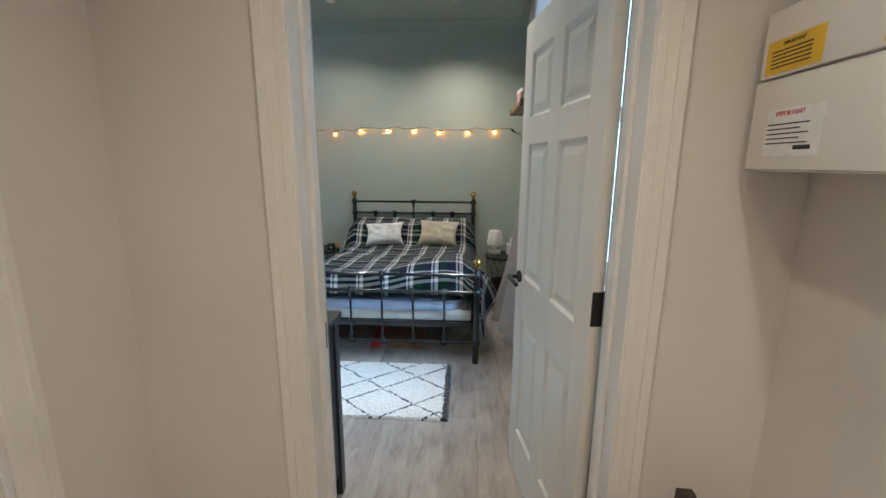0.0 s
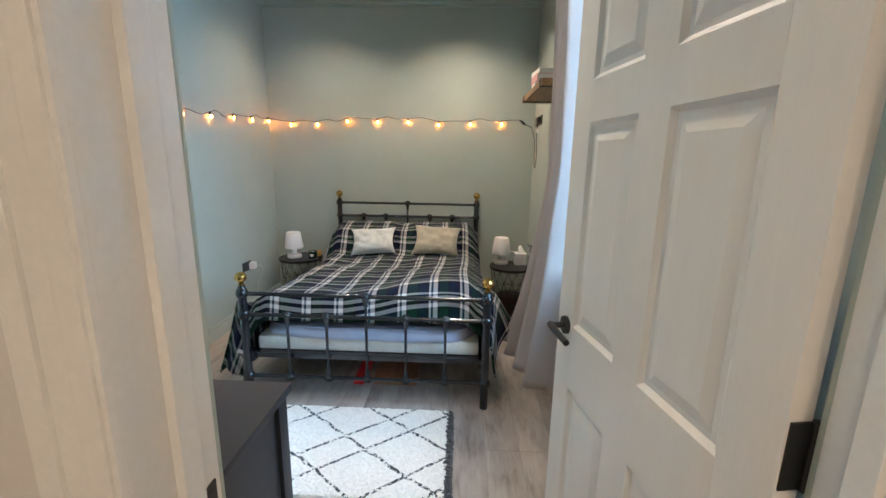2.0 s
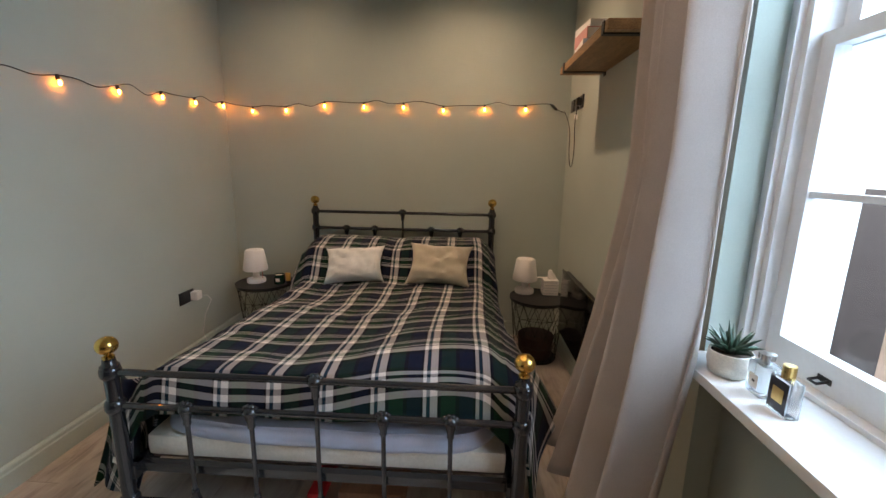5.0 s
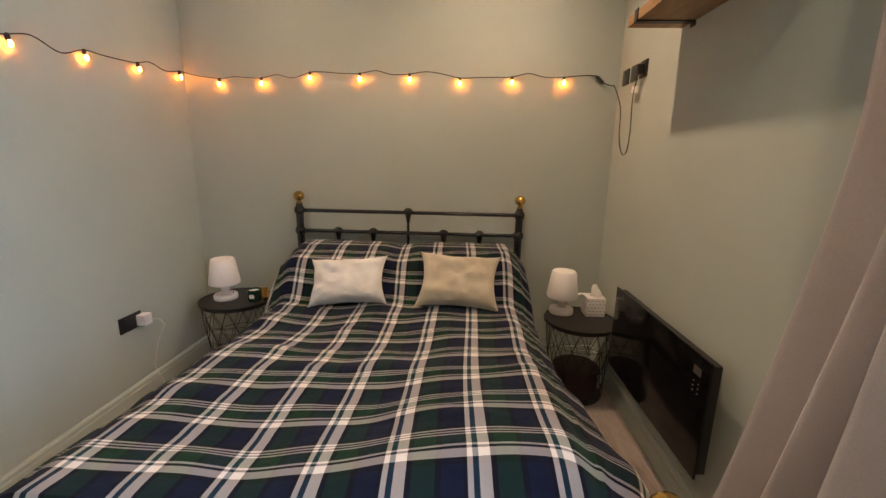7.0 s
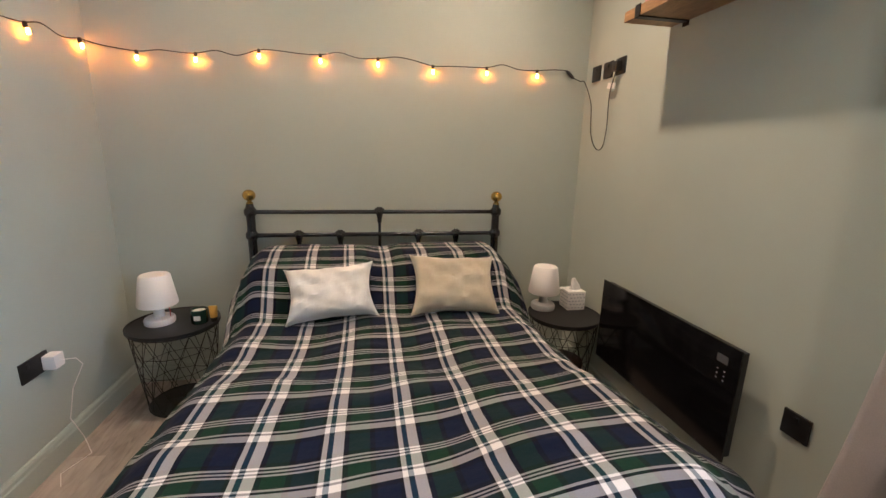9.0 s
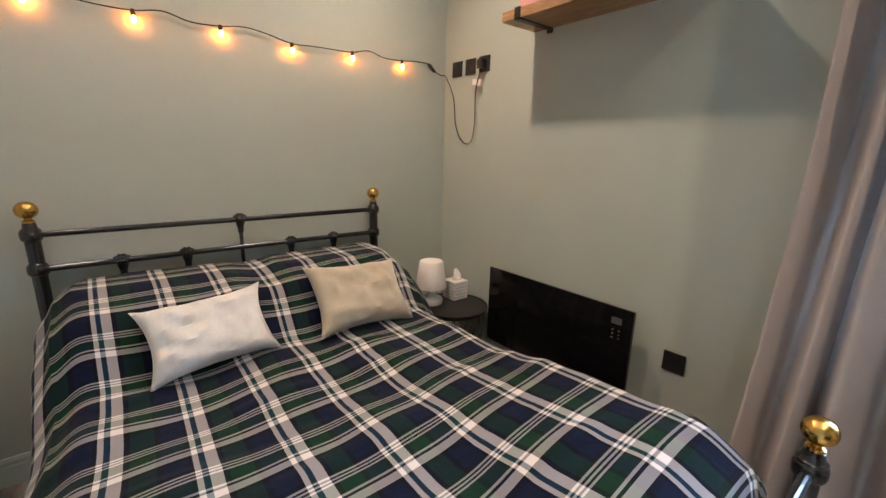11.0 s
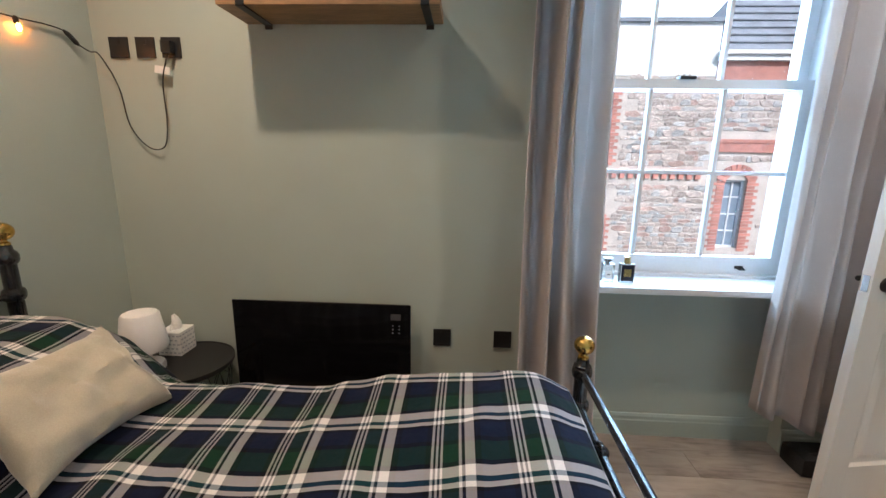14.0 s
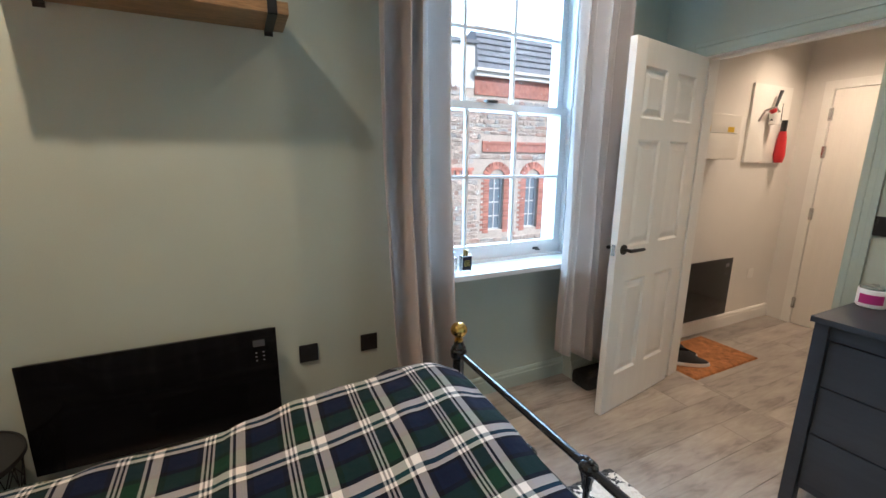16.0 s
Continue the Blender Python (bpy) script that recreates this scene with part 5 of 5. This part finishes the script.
rows = [(2.9368, 2.9372, 6.135 + 0.02 * (k % 2), 6.24, 1.535 + 0.009 * k, 1.5375 + 0.009 * k) for k in range(5)]
rows += [(2.9368, 2.9372, 6.125, 6.165, 1.523, 1.531)]
cpart("print_lines", boxes(*rows), INK)
post = thing("broom_handle", "dark wooden post leaning in the hallway corner", "broom", (2.86, 6.24, 0))
part("shaft", turned(boxes((-0.02, 0.02, -0.012, 0.012, 0, 0.70), bevel=0.004), pose(0, 0, 0, 0, 2, 0)), DARK_WOOD, post)

bd = thing("wall_board", "white hanging board with hooks on hallway wall", "board", (HX1, 4.96, 1.77))
part("panel", boxes((-0.02, 0, -0.28, 0.28, -0.31, 0.31), bevel=0.003), WHITE_GLOSS, bd)
part("cup", lathe([(0, -0.02), (0.035, -0.02), (0.04, 0.07), (0.036, 0.07), (0.033, -0.01), (0, -0.01)], (-0.06, 0.02, 0.02)), LAMP_WHITE, bd, "white cup holder")
part("arm", tube([(-0.02, 0.16, 0.02), (-0.05, 0.15, 0.10), (-0.07, 0.05, 0.13), (-0.06, -0.04, 0.10)], 0.01, sides=8), SILVER, bd, "grey curved arm")
br = thing("brush", "black handled red brush standing in the cup", "brush", (HX1 - 0.06, 5.01, 1.795))
part("handle", tube([(0, 0, 0), (0, -0.03, 0.12), (0, -0.08, 0.24)], [0.012, 0.010, 0.014], sides=10), BLACK_PLASTIC, br)
part("head", ball((0, 0, 0.08), 0.026), RED, br, "red brush head")
um = thing("umbrella", "folded red umbrella hanging from the board by its strap", "umbrella", (HX1 - 0.055, 4.80, 1.68))
part("canopy", tube([(0, 0, -0.22), (0, 0, -0.16), (0, 0, -0.02), (0, 0, 0.04)], [0.03, 0.042, 0.034, 0.024], sides=16), RED, um, "red folded canopy")
part("handle", tube([(0, 0, 0.04), (0, 0, 0.13)], 0.022, sides=14), BLACK_PLASTIC, um)
part("strap", tube([(0.03, 0, 0.13), (0.035, 0, 0.22), (0.035, 0, 0.27)], 0.003, sides=6), BLACK_PLASTIC, um)
mt = thing("doormat", "orange-brown coir doormat lying in the hallway", "doormat", (2.805, 5.92, 0))
part("coir", sheet(60, 80, lambda u, v: ((u - 0.5) * 0.44, (v - 0.5) * 0.74, 0.012 * smooth01(min(u, 1 - u, v, 1 - v) / 0.02) * (1 + 0.3 * noise.noise((u * 40, v * 50, 0))) + 0.0015)), COIR, mt, smooth=True)
part("backing", boxes((-0.217, 0.217, -0.366, 0.366, 0.0004, 0.003)), RUBBER, mt)


def shoe(m):
    s = thing("trainer", "black trainer with white sole standing on doormat", "shoe", group="pair of trainers")
    outline = lambda a, k: (0.046 * k * math.cos(a) * (1 - 0.18 * math.sin(a)), 0.14 * k * math.sin(a))
    bm = bmesh.new()
    rings = [[bm.verts.new((*outline(2 * math.pi * j / 24, k), z)) for j in range(24)] for k, z in ((0.95, 0), (1.03, 0.008), (1.0, 0.028))]
    for a, b in zip(rings, rings[1:]):
        for j in range(24):
            bm.faces.new((a[j], a[(j + 1) % 24], b[(j + 1) % 24], b[j]))
    bm.faces.new(rings[0])
    bm.faces.new(rings[-1])
    part("sole", bm, SOLE, s, "white rubber sole")

    def upper(u, v):
        a = 2 * math.pi * u
        x, y = outline(a, 0.97 - 0.45 * v ** 2)
        y -= 0.045 * v
        toe = smooth01((y + 0.02) / 0.10)
        return (x, y, 0.026 + (0.085 - 0.045 * toe) * v ** 0.7)
    part("upper", sheet(24, 8, upper), SHOE, s, smooth=True)
    part("laces", boxes(*[(-0.018, 0.018, 0.002 + 0.014 * k, 0.007 + 0.014 * k, 0.092 - 0.012 * k, 0.097 - 0.012 * k) for k in range(4)]), SOLE, s, "pale laces")
    s.matrix_world = m
    return s


shoe(pose(2.745, 6.15, 0.0145, rz=140))
shoe(pose(2.85, 6.11, 0.0145, rz=152))

# ---------------------------------------------------------------- downlights
# The added front bedroom pair gets rims and lenses too.
for sx, sy, sz in [(*p, ZC) for p in ROOM_AND_ADDED_SPOTS] + [(*p, HZ) for p in HALL_SPOTS]:
    dl = thing("downlight", "small recessed ceiling downlight with white rim, front bedroom pair unseen and added", "ceiling light", (sx, sy, sz), "ceiling downlights")
    part("rim", lathe([(0.032, -0.006), (0.044, -0.006), (0.046, 0.0), (0.032, 0.0)], sides=28), WHITE_GLOSS, dl)
    part("lens", lathe([(0, -0.004), (0.031, -0.004), (0.031, -0.001), (0, -0.001)], sides=24), SPOT_GLOW, dl, "glowing warm lens")

# ---------------------------------------------------------------- street outside
structure("ground", boxes((XR + 0.4, 400, -300, 300, -4.3, -4.2)), ASPHALT, "grey asphalt street below the window", "street")
backdrop = emitter("overcast_sky", (0.86, 0.93, 1.0), 1.15)
structure("backdrop", boxes((140, 140.5, -260, 260, -20, 190)), backdrop, "pale overcast sky far beyond the street", "sky")
FX = 11.5
fac = thing("stone_building", "rubble stone building with red brick dressings across the street", "building", (FX, 4, -4.2))
FO = Vector((FX, 4, -4.2))


def fpart(n, bm, mtl, parent=None, lab=""):
    return part(n, turned(bm, Matrix.Translation(-FO)), mtl, parent or fac, lab)


WALLS = [(-12, 0.42), (1.52, 1.92), (2.33, 5.28), (6.49, 16)]
bm = bmesh.new()
box(bm, FX, FX + 0.4, -12, 0.55, -4.2, 3.3)
box(bm, FX, FX + 0.4, 0.55, 1.05, -4.2, -0.62)
box(bm, FX, FX + 0.4, 0.55, 1.05, 1.05, 3.3)
box(bm, FX, FX + 0.4, 1.05, 1.86, -4.2, 3.3)
box(bm, FX, FX + 0.4, 1.86, 2.38, -4.2, -0.62)
box(bm, FX, FX + 0.4, 1.86, 2.38, 1.05, 3.3)
box(bm, FX, FX + 0.4, 2.38, 5.30, -4.2, 3.4)
box(bm, FX, FX + 0.4, 5.30, 6.52, -4.2, -0.85)
box(bm, FX, FX + 0.4, 5.30, 6.52, 0.28, 1.38)
box(bm, FX, FX + 0.4, 5.30, 6.52, 3.05, 3.4)
box(bm, FX, FX + 0.4, 6.52, 16, -4.2, 3.4)
wall_f = fpart("wall", bm, MORTAR, None, "lime mortared rubble wall")


def far_window(y0, y1, z0, z1, frame_m, cols, rows, pane_m=FAR_GLASS):
    w = fpart("window", boxes((FX + 0.10, FX + 0.16, y0, y0 + 0.05, z0, z1), (FX + 0.10, FX + 0.16, y1 - 0.05, y1, z0, z1), (FX + 0.10, FX + 0.16, y0, y1, z0, z0 + 0.05), (FX + 0.10, FX + 0.16, y0, y1, z1 - 0.05, z1)), frame_m)
    for k in range(1, cols):
        y = y0 + (y1 - y0) * k / cols
        fpart("window_bar", boxes((FX + 0.11, FX + 0.15, y - 0.018, y + 0.018, z0, z1)), frame_m, w)
    for k in range(1, rows):
        z = z0 + (z1 - z0) * k / rows
        fpart("window_bar", boxes((FX + 0.112, FX + 0.148, y0, y1, z - 0.018, z + 0.018)), frame_m, w)
    fpart("pane", boxes((FX + 0.135, FX + 0.14, y0, y1, z0, z1)), pane_m, w)
    return w


far_window(5.30, 6.52, 1.38, 3.05, DARK_FRAME, 3, 4)
far_window(5.30, 6.52, -0.85, 0.28, DARK_FRAME, 3, 2)
far_window(1.86, 2.38, -0.62, 1.05, WHITE_WINDOW, 2, 4)
far_window(0.55, 1.05, -0.62, 1.05, WHITE_WINDOW, 2, 4)
bm = boxes((FX - 0.08, FX + 0.02, 2.95, 16, 1.17, 1.25))
for k in range(60):
    box(bm, FX - 0.06, FX + 0.0, 3.0 + 0.2 * k, 3.11 + 0.2 * k, 1.05, 1.17)
fpart("string_course", bm, BRICK, None, "red brick dentil string course")
fpart("brick_band", boxes((FX - 0.05, FX + 0.02, -12, 2.66, 1.70, 1.80), (FX - 0.03, FX + 0.02, -12, 2.66, 1.80, 1.92), (FX - 0.05, FX + 0.02, -12, 2.66, 1.92, 2.0)), BRICK, None, "red moulded band")
fpart("brick_frieze", boxes((FX - 0.03, FX + 0.3, -12, 2.96, 3.24, 3.72)), BRICK, None, "red brick frieze")
fpart("stone_cornice", boxes((FX - 0.15, FX + 0.3, -12, 2.98, 3.72, 3.84), (FX - 0.22, FX + 0.3, -12, 3.0, 3.84, 3.92)), RENDER_WHITE, None, "pale stone cornice")
roof = boxes((FX + 0.2, FX + 0.3, -12, 2.9, 3.9, 3.95))
vs = [roof.verts.new(p) for p in ((FX - 0.1, -12, 3.92), (FX - 0.1, 2.9, 3.92), (FX + 0.9, 2.45, 5.3), (FX + 0.9, -12, 5.3), (FX + 4, -12, 3.92), (FX + 4, 2.9, 3.92))]
for q in ((0, 1, 2, 3), (1, 5, 2), (2, 5, 4, 3)):
    roof.faces.new([vs[k] for k in q])
rf = fpart("roof", roof, SLATE, None, "blue-grey slate mansard roof")
for j in range(7):
    f = j / 7
    fpart("slate_course", boxes((FX - 0.13 + f * 1.0, FX - 0.03 + f * 1.0, -3, 2.88 - 0.45 * f, 3.93 + 1.38 * f, 3.955 + 1.38 * f)), SLATE, rf)
fpart("parapet", boxes((FX - 0.02, FX + 0.35, 2.97, 16, 3.4, 4.53)), RENDER_WHITE, None, "white rendered parapet wall")
fpart("coping", boxes((FX - 0.09, FX + 0.42, 2.90, 16, 4.53, 4.62)), SLATE, None, "grey coping")


def arch_bricks(yc, half, z_spring, rise, depth, n):
    """A ring of brick voussoirs over an opening."""
    me = None
    r = (half * half + rise * rise) / (2 * rise)
    zc = z_spring + rise - r
    a0 = math.asin(half / r)
    w = 2 * a0 * (r + depth / 2) / n * 0.46
    for k in range(n):
        a = -a0 + 2 * a0 * (k + 0.5) / n
        if me is None:
            ob = part("brick", boxes((-0.03, 0.03, -w, w, -depth / 2, depth / 2)), BRICK, fac)
            me = ob.data
        else:
            ob = new("brick", me)
            ob.parent = fac
        ob.matrix_local = Matrix.Translation(Vector((FX - 0.01, yc + (r + depth / 2) * math.sin(a), zc + (r + depth / 2) * math.cos(a))) - FO) @ pose(0, 0, 0, -math.degrees(a))


arch_bricks(5.91, 0.62, 0.12, 0.18, 0.24, 17)
arch_bricks(2.12, 0.27, 1.0, 0.20, 0.22, 9)
arch_bricks(0.80, 0.27, 1.0, 0.20, 0.22, 9)
brick_me = None
for y, z0, z1, side in ((5.30, 1.35, 3.25, -1), (6.52, 1.35, 3.25, 1), (5.30, -0.85, 0.15, -1), (6.52, -0.85, 0.15, 1), (1.86, -0.7, 1.05, -1), (2.38, -0.7, 1.05, 1), (0.55, -0.7, 1.05, -1), (1.05, -0.7, 1.05, 1)):
    k, z = 0, z0
    while z < z1:
        if brick_me is None:
            ob = part("brick", boxes((-0.03, 0.03, -0.11, 0.11, -0.034, 0.034)), BRICK, fac)
            brick_me = ob.data
        else:
            ob = new("brick", brick_me)
            ob.parent = fac
        wide = 1.25 if k % 2 else 0.85
        ob.matrix_local = Matrix.Translation(Vector((FX + 0.012, y + side * 0.11 * wide, z + 0.034)) - FO) @ Matrix.Diagonal((1, wide, 1, 1))
        z += 0.077
        k += 1

rnd = random.Random(11)


def stone_mesh(k):
    """An uneven rounded block: an eight-cornered outline with a smaller, tilted face."""
    bm = bmesh.new()
    corners = [(-0.5, -0.3), (-0.3, -0.5), (0.3, -0.5), (0.5, -0.25), (0.5, 0.25), (0.25, 0.5), (-0.3, 0.5), (-0.5, 0.2)]
    outline = [(y + 0.16 * (rnd.random() - 0.5), z + 0.22 * (rnd.random() - 0.5)) for y, z in corners]
    back = [bm.verts.new((0.04, y, z)) for y, z in outline]
    rim = [bm.verts.new((-0.015, y * 0.98, z * 0.96)) for y, z in outline]
    face = [bm.verts.new((-0.04 + 0.012 * (rnd.random() - 0.5), y * 0.82, z * 0.76)) for y, z in outline]
    for a, b in ((back, rim), (rim, face)):
        for c in range(8):
            bm.faces.new((a[c], a[(c + 1) % 8], b[(c + 1) % 8], b[c]))
    bm.faces.new(face)
    bmesh.ops.recalc_face_normals(bm, faces=bm.faces)
    me = bpy.data.meshes.new("stone")
    bm.to_mesh(me)
    bm.free()
    me.materials.append((STONE, STONE, STONE_GREY, STONE, STONE_RED, STONE, STONE_GREY, STONE)[k])
    return me


STONES = [stone_mesh(k) for k in range(8)]
HOLES = [(5.02, 6.8, 1.2, 3.4), (5.02, 6.8, -0.95, 0.62), (1.58, 2.66, -0.8, 1.42), (0.28, 1.32, -0.8, 1.42), (-1, 2.7, 1.66, 2.04), (2.9, 9, 1.0, 1.28), (-1, 2.97, 3.2, 4)]
z = -1.1
count = 0
far_verts, far_faces, far_kinds = [], [], []
while z < 3.36:
    h = 0.085 + 0.085 * rnd.random()
    y = 0.2 + 0.2 * rnd.random()
    while y < 8.0:
        w = 0.11 + 0.34 * rnd.random() ** 1.7
        if not any(y + w > a and y < b and z + h > c and z < d for a, b, c, d in HOLES):
            kind = rnd.randrange(8)
            lift = 0.025 * (rnd.random() - 0.5)
            m = Matrix.Translation(Vector((FX + 0.03 - 0.014 * rnd.random(), y + w / 2, z + h / 2 + lift)) - FO) @ pose(0, 0, 0, 12 * (rnd.random() - 0.5)) @ Matrix.Diagonal((1, w * 1.04, h * (0.8 + 0.45 * rnd.random()), 1))
            if 2.6 < y < 5.1 and z > 0.2 and count < 300:
                ob = new("stone", STONES[kind])
                ob.parent = wall_f
                ob.matrix_local = m
                count += 1
            else:
                base = len(far_verts)
                far_verts += [m @ v.co for v in STONES[kind].vertices]
                far_faces += [[base + k for k in f.vertices] for f in STONES[kind].polygons]
                far_kinds += [STONES[kind].materials[0]] * len(STONES[kind].polygons)
        y += w
    z += h
me = bpy.data.meshes.new("rubble_stones")
me.from_pydata(far_verts, [], far_faces)
for material in (STONE, STONE_GREY, STONE_RED):
    me.materials.append(material)
me.polygons.foreach_set("material_index", [(STONE, STONE_GREY, STONE_RED).index(k) for k in far_kinds])
rubble = new("rubble_stones", me)
rubble.parent = wall_f
tagged(rubble, "weathered rubble stones", kind="stuff")

# ---------------------------------------------------------------- floor planks
floor = structure("floor", boxes((XL - 0.1, XR + 0.3, YH - 0.02, YB + 0.1, -0.12, -0.006), (HX0 - 0.1, HX1 + 0.1, HY0 - 0.1, YH - 0.02, -0.12, -0.006)), OAK, "grey-brown oak plank floor", "floor")
PW, PL = 0.18, 1.22
plank_meshes = {}


def plank(x0, x1, y0, y1):
    key = (round(x1 - x0, 3), round(y1 - y0, 3))
    if key not in plank_meshes:
        w, l = (key[0] - 0.0004) / 2, (key[1] - 0.0004) / 2
        bm = boxes((-w, w, -l, l, -0.006, 0.0))
        for v in bm.verts:
            if v.co.z > -0.001:
                v.co.x -= math.copysign(0.0006, v.co.x)
                v.co.y -= math.copysign(0.0006, v.co.y)
        ob = obj("plank", bm, PLANK_M, False)
        plank_meshes[key] = ob.data
    else:
        ob = new("plank", plank_meshes[key])
    ob.parent = floor
    ob.location = ((x0 + x1) / 2, (y0 + y1) / 2, 0)


for xa, xb, ya, yb, seed in ((XL, XR + 0.085, YH, YB, 1), (HX0, HX1, HY0, YH, 2)):
    rnd = random.Random(seed)
    x = xa
    while x < xb - 0.005:
        x2 = min(x + PW, xb)
        y = ya - rnd.choice((0.0, 0.3, 0.61, 0.9))
        while y < yb:
            a, b = max(y, ya), min(y + PL, yb)
            if b - a > 0.01:
                plank(x, x2, a, b)
            y += PL
        x = x2
